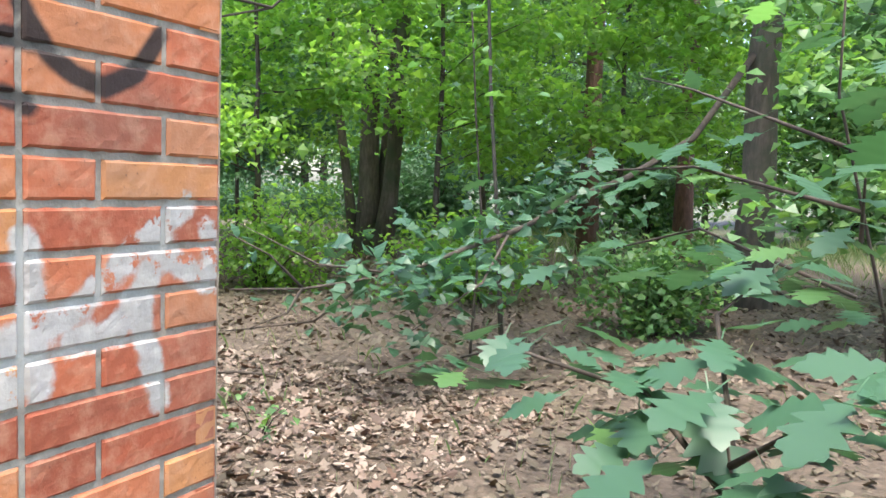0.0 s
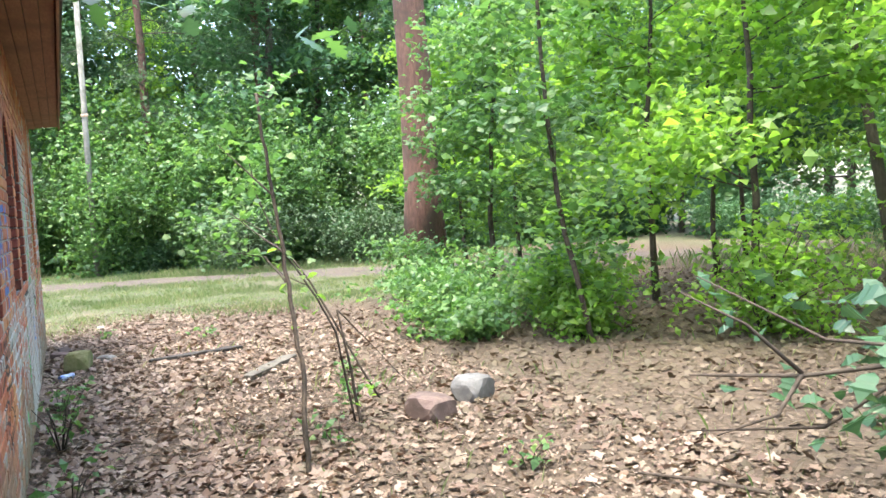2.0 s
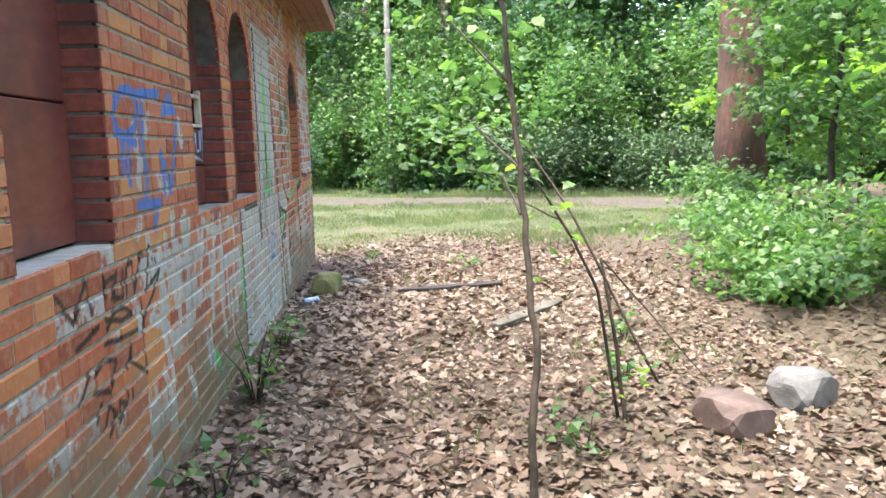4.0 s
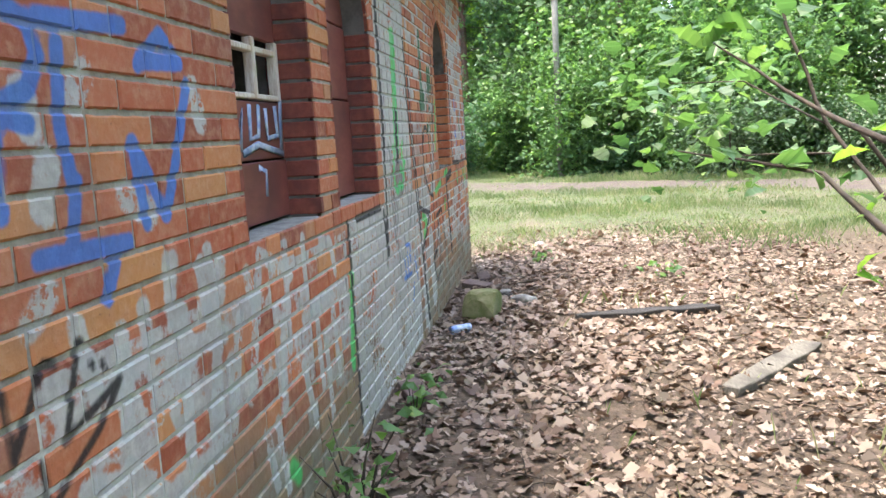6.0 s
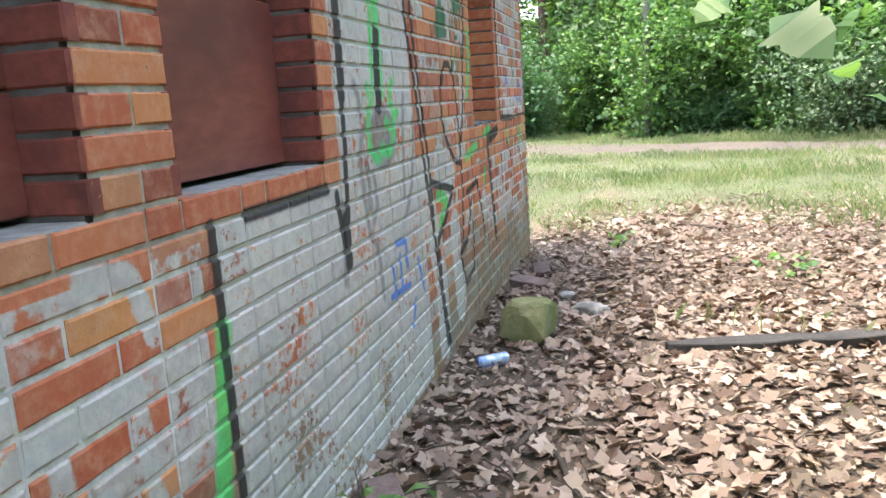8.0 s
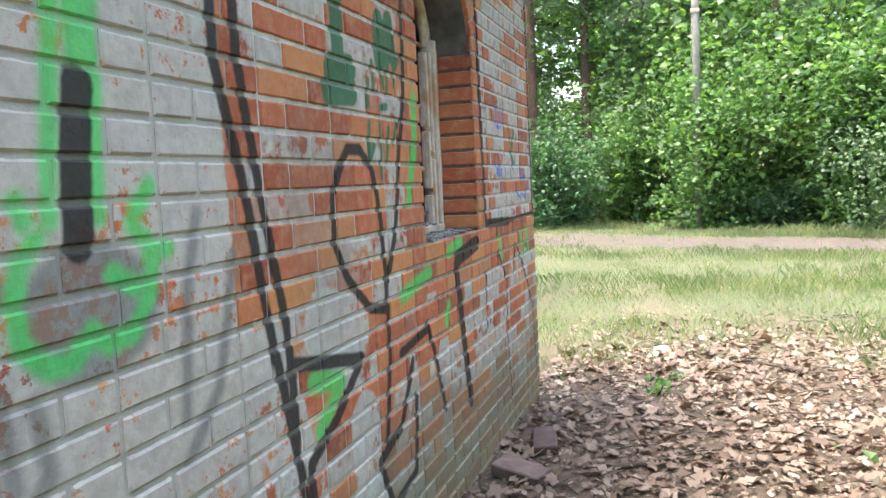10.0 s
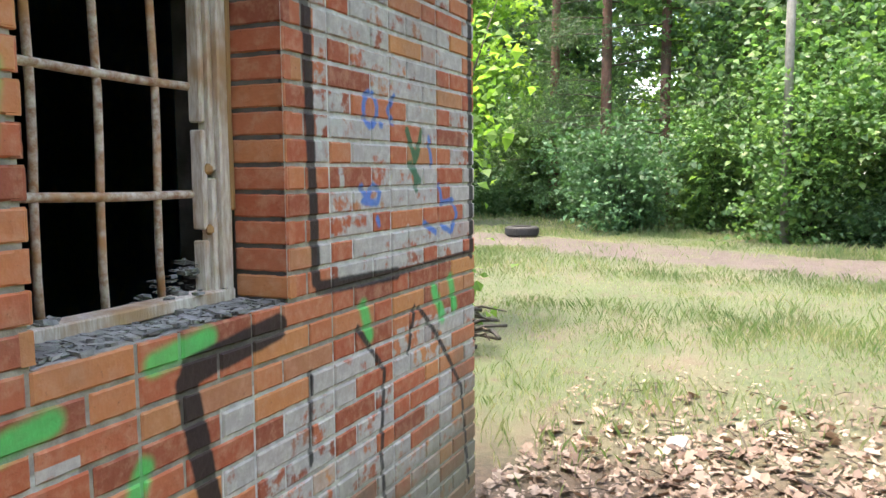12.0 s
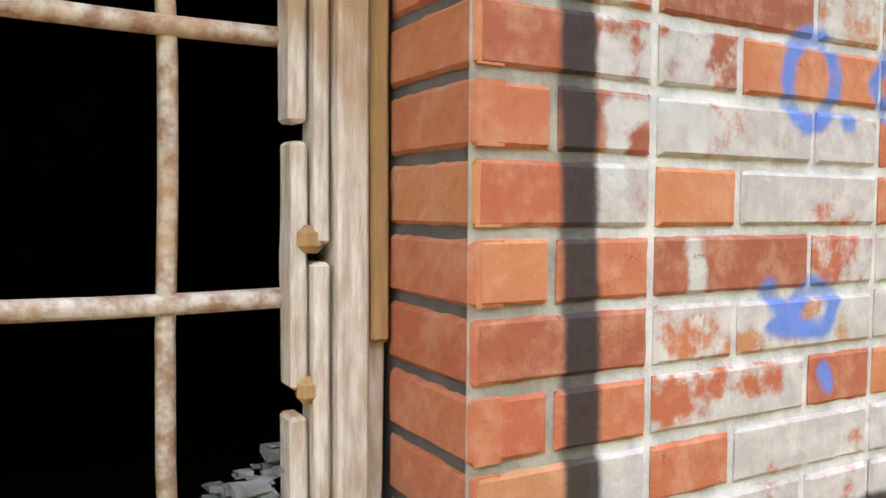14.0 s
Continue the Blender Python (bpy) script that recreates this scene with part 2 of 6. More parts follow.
def ground_material():
    n = Nodes("forest_floor")
    sep = n.add("SeparateXYZ")
    n.link(n.pos(), sep.inputs[0])
    x, y = sep.outputs[0], sep.outputs[1]
    wob = n.math("MULTIPLY", n.math("SUBTRACT", n.noise(0.5, 4, 0.6), 0.5), 3.5)
    fine = n.noise(34, 6, 0.7)
    mid = n.noise(6, 5, 0.65)
    vor = n.add("TexVoronoi")
    vor.inputs["Scale"].default_value = 15
    n.link(n.pos(), vor.inputs["Vector"])
    litter = n.mix(n.step(vor.outputs["Distance"], 0.1, 0.6), (0.13, 0.097, 0.07), (0.055, 0.04, 0.028))
    litter = n.mix(n.step(fine, 0.35, 0.7), litter, (0.10, 0.073, 0.052))
    litter = n.mix(n.step(mid, 0.5, 0.75), litter, (0.06, 0.044, 0.032))
    grass = n.mix(n.step(fine, 0.3, 0.7), (0.045, 0.066, 0.028), (0.085, 0.10, 0.048))
    grass = n.mix(n.step(n.noise(0.8, 4, 0.6), 0.45, 0.7), grass, (0.10, 0.092, 0.058))
    dirt = n.mix(n.step(mid, 0.35, 0.7), (0.06, 0.048, 0.044), (0.10, 0.081, 0.074))
    g = n.math("MULTIPLY", n.step(n.math("ADD", x, wob), -14.6, -16.4), n.step(n.math("ADD", y, wob), 13.0, 9.0))
    far = n.step(n.math("ADD", y, wob), 17.0, 21.0)
    g = n.math("MAXIMUM", g, n.math("MULTIPLY", far, 0.8))
    track = n.math("ADD", n.math("ADD", x, n.math("MULTIPLY", wob, 0.25)), n.math("MULTIPLY", y, -0.5))
    p = n.math("MULTIPLY", n.step(track, -28.0, -27.3), n.step(track, -24.5, -25.2))
    p = n.math("MULTIPLY", p, n.step(n.noise(2.5, 4, 0.7), 0.30, 0.5))
    col = n.mix(n.math("MULTIPLY", g, n.step(mid, 0.25, 0.5)), litter, grass)
    col = n.mix(p, col, dirt)
    n.bump(n.math("ADD", fine, mid), 0.7, 0.03)
    return n.done(col, 0.95)


M_GROUND = ground_material()


# ---- mesh helpers ----
def mesh_from(name, verts, faces, mats, attrs=None, smooth=False):
    me = bpy.data.meshes.new(name)
    verts = np.asarray(verts, float)
    if isinstance(faces, np.ndarray):
        k = faces.shape[1]
        me.vertices.add(len(verts))
        me.vertices.foreach_set("co", verts.ravel())
        me.loops.add(faces.size)
        me.loops.foreach_set("vertex_index", faces.ravel().astype(np.int32))
        me.polygons.add(len(faces))
        me.polygons.foreach_set("loop_start", np.arange(0, faces.size, k, dtype=np.int32))
        me.update(calc_edges=True)
    else:
        me.from_pydata([tuple(v) for v in verts], [], faces)
    me.materials.append(mats)
    for key, val in (attrs or {}).items():
        me.attributes.new(key, "FLOAT", "POINT").data.foreach_set("value", np.asarray(val, np.float32))
    me.polygons.foreach_set("use_smooth", np.full(len(me.polygons), smooth))
    me.update()
    return me


def part(name, bm, material, parent, label="", smooth=False):
    me = bpy.data.meshes.new(name)
    bm.to_mesh(me)
    bm.free()
    me.materials.append(material)
    me.polygons.foreach_set("use_smooth", np.full(len(me.polygons), smooth))
    ob = new(name, me)
    ob.parent = parent
    return tagged(ob, label)


def thing(name, label, category, at=(0, 0, 0), group="", kind=""):
    e = new(name)
    e.location = at
    return tagged(e, label, category, group, kind)


def mesh_part(name, me, parent, label=""):
    ob = new(name, me)
    ob.parent = parent
    return tagged(ob, label)


def block(x0, x1, y0, y1, z0, z1, bevel=0.004, rough=0.0, cuts=0):
    bm = bmesh.new()
    bmesh.ops.create_cube(bm, size=1, matrix=Matrix.Translation(((x0 + x1) / 2, (y0 + y1) / 2, (z0 + z1) / 2)) @ Matrix.Diagonal((abs(x1 - x0), abs(y1 - y0), abs(z1 - z0), 1)))
    if bevel:
        bmesh.ops.bevel(bm, geom=bm.edges[:], offset=bevel, segments=1, affect="EDGES")
    if cuts:
        bmesh.ops.subdivide_edges(bm, edges=[e for e in bm.edges if e.calc_length() > 0.08], cuts=cuts, use_grid_fill=True)
    if rough:
        for v in bm.verts:
            v.co += noise.noise_vector(v.co * 9) * rough
    return bm


def tube(points, radii, sides=8, cap=True):
    """A tapered limb along points."""
    pts = [Vector(p) for p in points]
    verts, faces = [], []
    for i, p in enumerate(pts):
        d = (pts[min(i + 1, len(pts) - 1)] - pts[max(i - 1, 0)]).normalized()
        a = d.cross(Vector((0.13, 0.97, 0.2))).normalized()
        b = d.cross(a)
        for k in range(sides):
            w = 2 * math.pi * k / sides
            r = radii[i] * (1 + 0.07 * math.sin(3 * w + i))
            verts.append(p + (a * math.cos(w) + b * math.sin(w)) * r)
    for i in range(len(pts) - 1):
        for k in range(sides):
            k2 = (k + 1) % sides
            faces.append((i * sides + k, i * sides + k2, (i + 1) * sides + k2, (i + 1) * sides + k))
    if cap:
        faces.append(tuple(range(sides))[::-1])
        faces.append(tuple((len(pts) - 1) * sides + k for k in range(sides)))
    return verts, faces


def limbs(name, lst, material, sides=8):
    """Several tubes in one mesh."""
    V, F = [], []
    for pts, rad in lst:
        v, f = tube(pts, rad, sides)
        o = len(V)
        V += v
        F += [tuple(i + o for i in q) for q in f]
    return mesh_from(name, V, F, material, smooth=True)


ROUGH_LEAF = [(-0.5, 0.0), (0.0, 0.5), (0.5, 0.0), (0.0, -0.5)]
LOBED_LEAF = [(-0.5, 0.0), (-0.30, 0.24), (-0.12, 0.30), (-0.04, 0.25), (0.12, 0.40), (0.18, 0.22), (0.5, 0.0), (0.18, -0.22), (0.12, -0.40), (-0.04, -0.25), (-0.12, -0.30), (-0.30, -0.24)]


def leaf_cloud(name, centres, size, material, gen, up=0.6, narrow=0.6, jitter=0.35, outline=ROUGH_LEAF):
    """Leaves folded along the midrib, one at each centre."""
    n = len(centres)
    nrm = gen.normal(size=(n, 3))
    nrm[:, 2] = np.abs(nrm[:, 2]) + up
    nrm /= np.linalg.norm(nrm, axis=1)[:, None]
    t = gen.normal(size=(n, 3))
    t -= (t * nrm).sum(1)[:, None] * nrm
    t /= np.linalg.norm(t, axis=1)[:, None]
    b = np.cross(nrm, t)
    s = (size * (1 + jitter * gen.normal(size=n)).clip(0.4, 2.0))[:, None]
    c = np.asarray(centres)
    verts = np.stack([c + t * s * u + b * s * w * narrow + nrm * s * (0.22 * abs(w) - 0.3 * u * u) for u, w in outline], 1).reshape(-1, 3)
    k = len(outline)
    f = np.arange(n)[:, None] * k
    tri = []
    for i in range(k // 2):
        p, q = i, i + 1
        tri.append((p, (k - q) % k, q) if q == k // 2 or p == 0 else (p, k - p, k - q))
        if 0 < p and q < k // 2:
            tri.append((p, k - q, q))
        elif 0 < p:
            tri[-1] = (p, k - p, q)
    faces = np.concatenate([f + np.array([v]) for v in tri], 0)
    return mesh_from(name, verts, faces, material)


def clumps(gen, centres, per, spread):
    centres = np.asarray(centres, float)
    k = np.repeat(np.arange(len(centres)), per)
    return centres[k] + gen.normal(size=(len(k), 3)) * np.asarray(spread)


# ---- ground ----
def axis(lo, hi, step, reach):
    core = list(np.arange(lo, hi, step))
    a, d = [], step
    v = lo
    while v > -reach:
        d *= 1.25
        v -= d
        a.insert(0, v)
    b, d, v = [], step, core[-1]
    while v < reach:
        d *= 1.25
        v += d
        b.append(v)
    return np.array(a + core + b)


gx, gy = axis(-18, 2, 0.14, 600), axis(-1, 9, 0.14, 600)
GX, GY = np.meshgrid(gx, gy, indexing="ij")
gv = np.stack([GX, GY, ground_z(GX, GY)], -1).reshape(-1, 3)
i, j = np.meshgrid(np.arange(len(gx) - 1), np.arange(len(gy) - 1), indexing="ij")
q = (i * len(gy) + j).ravel()
tagged(new("ground", mesh_from("ground", gv, np.stack([q, q + len(gy), q + len(gy) + 1, q + 1], 1), M_GROUND, smooth=True)), "forest floor of dead leaves, short grass and a dirt track", "ground", kind="structure")

# ---- the brick building ----
#            x right, x left, sill, springing
OPENINGS = [(-5.66, -5.30), (-6.73, -5.97), (-8.78, -8.00), (-9.86, -9.06), (-13.02, -12.21)]
SPRING = 2.53
DEPTH = 0.18         # reveal to the frames
THICK = 0.38


def gap_at(z, grow=0.0):
    """Stretches of x that are open at the height z."""
    out = []
    for a, b in OPENINGS:
        if z < (2.2 if a == OPENINGS[0][0] else SILL):
            continue
        m, r = (a + b) / 2, (b - a) / 2
        if z <= SPRING:
            out.append((a, b))
        else:
            R = r + grow
            h = z - SPRING
            if h < R:
                w = math.sqrt(R * R - h * h)
                out.append((m - w, m + w))
    return out


def strokes(x, z, lines, width):
    """Signed distance to brush strokes along polylines (negative inside)."""
    d = np.full(len(x), 9.0)
    for line in lines:
        for (ax, az), (bx, bz) in zip(line[:-1], line[1:]):
            vx, vz = bx - ax, bz - az
            t = np.clip(((x - ax) * vx + (z - az) * vz) / (vx * vx + vz * vz + 1e-9), 0, 1)
            d = np.minimum(d, np.hypot(x - ax - t * vx, z - az - t * vz))
    return d - width / 2


def oval(cx, cz, rx, rz, n=14, a0=0.0, a1=360.0):
    return [(cx + rx * math.cos(radians(w)), cz + rz * math.sin(radians(w))) for w in np.linspace(a0, a1, n)]


def box_d(x, z, x0, x1, z0, z1):
    return np.maximum(np.abs(x - (x0 + x1) / 2) - (x1 - x0) / 2, np.abs(z - (z0 + z1) / 2) - (z1 - z0) / 2)


def paint_any(V):
    n, e = paint_north(V), paint_east(V)
    on_east = (V[:, 0] > EAST - 0.06) & (V[:, 1] < WALL - 0.002)
    return {k: np.where(on_east, e[k], n[k]) for k in n}


def blob(x, z, cx, cz, rx, rz):
    return (np.hypot((x - cx) / rx, (z - cz) / rz) - 1) * min(rx, rz)


def tags_east_end(x, z):
    """The big white and black piece beside the first window."""
    white = box_d(x, z, -5.66, -4.05, 1.78, 2.75)
    white = np.minimum(white, strokes(x, z, [[(-4.6, 1.72), (-5.3, 1.76)]], 0.16))
    black = strokes(x, z, [[(-4.48, 2.6), (-4.49, 2.48), (-4.76, 2.51), (-4.99, 2.45), (-5.18, 2.48)], [(-4.49, 2.48), (-4.47, 2.3), (-4.38, 2.23)],
                           [(-4.38, 2.23), (-4.5, 2.06), (-4.48, 1.8), (-4.93, 1.84), (-5.3, 1.83), (-5.64, 1.78)], [(-4.48, 2.12), (-4.69, 2.15), (-4.79, 2.25), (-4.76, 2.29)],
                           [(-4.1, 1.74), (-4.48, 1.82)], [(-4.42, 1.5), (-4.58, 1.66), (-4.76, 1.66), (-4.94, 1.54), (-4.97, 1.3)], [(-4.2, 1.2), (-4.35, 1.42), (-4.5, 1.3)]], 0.034)
    black = np.minimum(black, strokes(x, z, [[(-4.98, 2.42), (-5.3, 2.30), (-5.54, 2.22)], [(-4.76, 2.08), (-5.03, 2.09)], [(-5.13, 2.35), (-5.15, 2.22)], [(-5.14, 2.03), (-5.6, 2.06)], oval(-4.92, 2.08, 0.08, 0.05),
                                             [(-5.25, 2.5), (-5.2, 2.3), (-5.35, 2.1)], [(-5.4, 1.95), (-5.42, 1.82)], [(-4.26, 1.86), (-4.3, 1.9), (-4.33, 1.87), (-4.26, 1.80), (-4.34, 1.80)], oval(-4.40, 1.86, 0.025, 0.05)], 0.027))
    grey = strokes(x, z, [[(-4.3, 2.55), (-4.36, 2.35)]], 0.05)
    return white, grey, black


def tags_between(x, z):
    """Blue scrawls and a black signature between the second and third window."""
    blue = strokes(x, z, [[(-7.09, 2.17), (-7.05, 2.11), (-6.97, 2.08), (-6.88, 2.07), (-6.83, 2.1), (-6.81, 2.15), (-6.84, 2.2), (-6.91, 2.24), (-7.0, 2.25), (-7.07, 2.23), (-7.09, 2.17)], [(-6.82, 2.09), (-7.04, 2.05)], [(-6.88, 2.07), (-6.88, 1.94)], [(-6.95, 2.04), (-6.94, 1.9)], [(-7.1, 2.24), (-7.39, 2.26)], [(-7.15, 2.2), (-7.13, 2.05), (-7.15, 1.93)], [(-7.38, 2.01), (-7.41, 1.83)], [(-7.39, 2.01), (-7.5, 1.84)], [(-7.68, 2.15), (-7.51, 1.84)], [(-7.16, 1.94), (-7.13, 1.83)], [(-7.02, 1.81), (-7.33, 1.8)], [(-7.28, 1.8), (-7.22, 1.7)], [(-7.44, 2.18), (-7.56, 2.26), (-7.65, 2.2), (-7.45, 2.19)]], 0.042)
    white = strokes(x, z, [[(-7.03, 2.1), (-7.04, 2.05)], [(-7.71, 2.14), (-7.74, 2.06)], [(-7.22, 2.15), (-7.19, 2.1)], [(-7.08, 1.98), (-7.05, 1.9)], [(-7.33, 1.9), (-7.43, 1.85)]], 0.075)
    black = strokes(x, z, [[(-6.2, 1.6), (-6.3, 1.5), (-6.42, 1.62), (-6.45, 1.5)], [(-6.3, 1.42), (-6.5, 1.45)], [(-6.4, 1.33), (-6.3, 1.25)], [(-6.58, 1.6), (-6.59, 1.53)], [(-6.6, 1.58), (-6.7, 1.59), (-6.64, 1.51)], [(-6.71, 1.6), (-6.66, 1.51), (-6.76, 1.5), (-6.77, 1.6)], [(-6.81, 1.59), (-6.8, 1.49)], [(-6.81, 1.59), (-6.88, 1.62), (-6.89, 1.49), (-6.99, 1.63), (-7.03, 1.62)], [(-7.11, 1.64), (-7.09, 1.62), (-7.03, 1.47), (-7.23, 1.53), (-7.15, 1.46), (-6.95, 1.36), (-6.97, 1.16)], [(-6.56, 1.46), (-6.73, 1.42), (-6.85, 1.42), (-6.77, 1.46), (-6.66, 1.47), (-6.58, 1.42)], [(-6.54, 1.38), (-6.7, 1.36), (-6.89, 1.35)], [(-6.96, 1.46), (-6.97, 1.32)], [(-6.74, 1.24), (-6.81, 1.31), (-6.78, 1.26), (-6.97, 1.16)], [(-7.17, 1.58), (-7.18, 1.56)], [(-7.13, 1.59), (-7.14, 1.58)], [(-6.43, 1.3), (-6.52, 1.33), (-6.64, 1.3), (-6.57, 1.21), (-6.42, 1.25)], [(-6.48, 1.1), (-6.54, 1.17), (-6.6, 1.12), (-6.52, 1.07)], [(-6.64, 1.15), (-6.71, 1.12), (-6.63, 1.08), (-6.63, 1.14)], [(-6.78, 1.15), (-6.78, 1.12)], [(-6.72, 1.17), (-6.73, 1.14)], [(-6.42, 1.15), (-6.47, 1.2)]], 0.021)
    return blue, white, black


def tags_middle(x, z):
    """Washed-out white letters below the board windows."""
    white = strokes(x, z, [[(-7.35, 1.65), (-7.37, 1.4)], [(-7.48, 1.73), (-7.48, 1.59)], [(-7.7, 1.72), (-7.73, 1.56), (-7.64, 1.25)], [(-7.52, 1.59), (-7.5, 1.22)], [(-8.07, 1.65), (-7.91, 1.25)], [(-8.5, 1.64), (-8.51, 1.47)], [(-7.87, 1.5), (-7.76, 1.21)], [(-8.23, 1.4), (-8.18, 1.12)], [(-8.45, 1.36), (-8.82, 1.36), (-8.86, 1.03)], [(-7.3, 1.53), (-7.76, 1.48)], [(-8.1, 1.64), (-8.34, 1.54)], [(-7.07, 1.35), (-7.22, 1.3), (-7.35, 1.0)], [(-7.23, 1.33), (-7.37, 1.2), (-7.7, 1.19)], [(-7.04, 1.75), (-6.97, 1.7)], [(-7.1, 1.67), (-7.14, 1.53)], [(-7.25, 1.62), (-7.24, 1.41)], [(-7.51, 1.73), (-7.48, 1.65)], [(-7.65, 1.69), (-7.66, 1.6), (-7.71, 1.49)], [(-7.78, 1.68), (-7.76, 1.59)], [(-7.53, 1.6), (-7.42, 1.44), (-7.46, 1.34)], [(-7.52, 1.59), (-7.57, 1.48), (-7.45, 1.52)], [(-7.7, 1.49), (-7.68, 1.25)], [(-7.79, 1.4), (-7.77, 1.29)]], 0.058)
    white = np.minimum(white, strokes(x, z, [[(-7.2, 1.1), (-7.3, 0.95)], [(-7.6, 1.0), (-7.7, 0.85)], [(-8.4, 1.2), (-8.5, 0.95)], [(-8.7, 1.2), (-8.72, 0.9)], [(-8.1, 1.1), (-8.15, 0.85)], [(-8.72, 1.6), (-8.85, 1.58), (-8.9, 1.45)], [(-8.3, 1.65), (-8.28, 1.3)], [(-8.6, 1.36), (-8.62, 1.05)], [(-7.95, 1.62), (-8.0, 1.46)], [(-8.0, 1.1), (-8.05, 0.9)]], 0.055))
    neon = strokes(x, z, [[(-9.16, 1.38), (-9.08, 1.0)], [(-8.2, 0.9), (-8.25, 0.85)]], 0.07)
    return white, neon


def tags_panel(x, z):
    """The large pale field with the green and black figure."""
    white = box_d(x, z, -10.95, -9.16, 0.62, 1.62)
    white = np.minimum(white, box_d(x, z, -10.88, -9.98, 1.55, 2.95))
    white = np.minimum(white, strokes(x, z, [[(-11.0, 1.5), (-11.2, 1.0), (-11.2, 0.7)], [(-11.3, 1.55), (-11.5, 1.5)], [(-11.55, 1.2), (-11.6, 0.8)]], 0.22))
    neon = strokes(x, z, [[(-10.43, 2.6), (-10.41, 2.24), (-10.37, 1.9)], [(-10.53, 2.6), (-10.50, 2.26), (-10.48, 1.9)], [(-10.3, 1.83), (-10.29, 1.78), (-10.29, 1.72), (-10.34, 1.67), (-10.4, 1.67), (-10.44, 1.71), (-10.48, 1.68), (-10.55, 1.69), (-10.6, 1.76), (-10.62, 1.83), (-10.56, 1.88)], [(-10.34, 1.87), (-10.30, 1.83)],
                          [(-10.62, 1.95), (-10.57, 1.90)], [(-10.31, 1.93), (-10.32, 1.90)], [(-10.66, 1.83), (-10.6, 1.82)], [(-10.5, 1.80), (-10.56, 1.77)]], 0.040)
    neon = np.minimum(neon, strokes(x, z, [[(-10.48, 2.6), (-10.46, 2.17)], [(-11.22, 1.42), (-11.4, 1.38), (-11.25, 1.28)]], 0.06))
    black = strokes(x, z, [[(-10.06, 2.9), (-10.06, 2.13), (-10.04, 1.76), (-10.02, 1.53), (-9.99, 1.34)], [(-9.33, 1.62), (-9.86, 1.62)], [(-9.93, 1.59), (-9.98, 1.39)], [(-10.86, 2.6), (-10.86, 2.21), (-10.94, 1.96), (-11.02, 1.6), (-11.12, 1.24), (-11.25, 0.68)],
                           [(-10.95, 2.4), (-10.95, 2.22), (-11.02, 1.9), (-11.1, 1.6), (-11.12, 1.3)], [(-11.12, 1.49), (-11.55, 1.41), (-11.35, 1.28), (-11.18, 1.21), (-11.2, 0.98), (-11.3, 0.66)], [(-9.16, 1.62), (-9.16, 0.7)]], 0.040)
    black = np.minimum(black, strokes(x, z, [[(-10.06, 2.9), (-10.06, 2.13), (-10.05, 1.9)], [(-10.0, 1.5), (-9.99, 1.36)]], 0.065))
    shaft = strokes(x, z, [[(-10.455, 2.12), (-10.44, 2.0), (-10.43, 1.86)]], 0.072)
    grey = strokes(x, z, [[(-10.17, 1.94), (-10.21, 1.9), (-10.22, 1.83)], [(-10.28, 1.8), (-10.2, 1.75), (-10.18, 1.68), (-10.19, 1.56), (-10.22, 1.42), (-10.3, 1.35), (-10.32, 1.16)], [(-10.25, 1.64), (-10.26, 1.5)], [(-10.31, 1.62), (-10.33, 1.5), (-10.27, 1.45)],
                          [(-10.76, 1.89), (-10.71, 1.75), (-10.68, 1.49)], [(-10.88, 1.79), (-10.8, 1.52), (-10.68, 1.41)], [(-9.98, 1.55), (-9.95, 1.3)]], 0.036)
    smoke = blob(x, z, -10.45, 1.74, 0.17, 0.12)
    blue = strokes(x, z, [[(-10.45, 1.24), (-10.48, 1.11)], [(-10.52, 1.32), (-10.64, 1.31), (-10.65, 1.2)], [(-10.41, 1.13), (-10.67, 1.12)], [(-10.81, 1.2), (-10.88, 1.04)], [(-10.73, 1.04), (-10.67, 0.94)], [(-10.55, 1.27), (-10.56, 1.12)]], 0.028)
    return white, neon, np.minimum(black, shaft), grey, smoke, blue


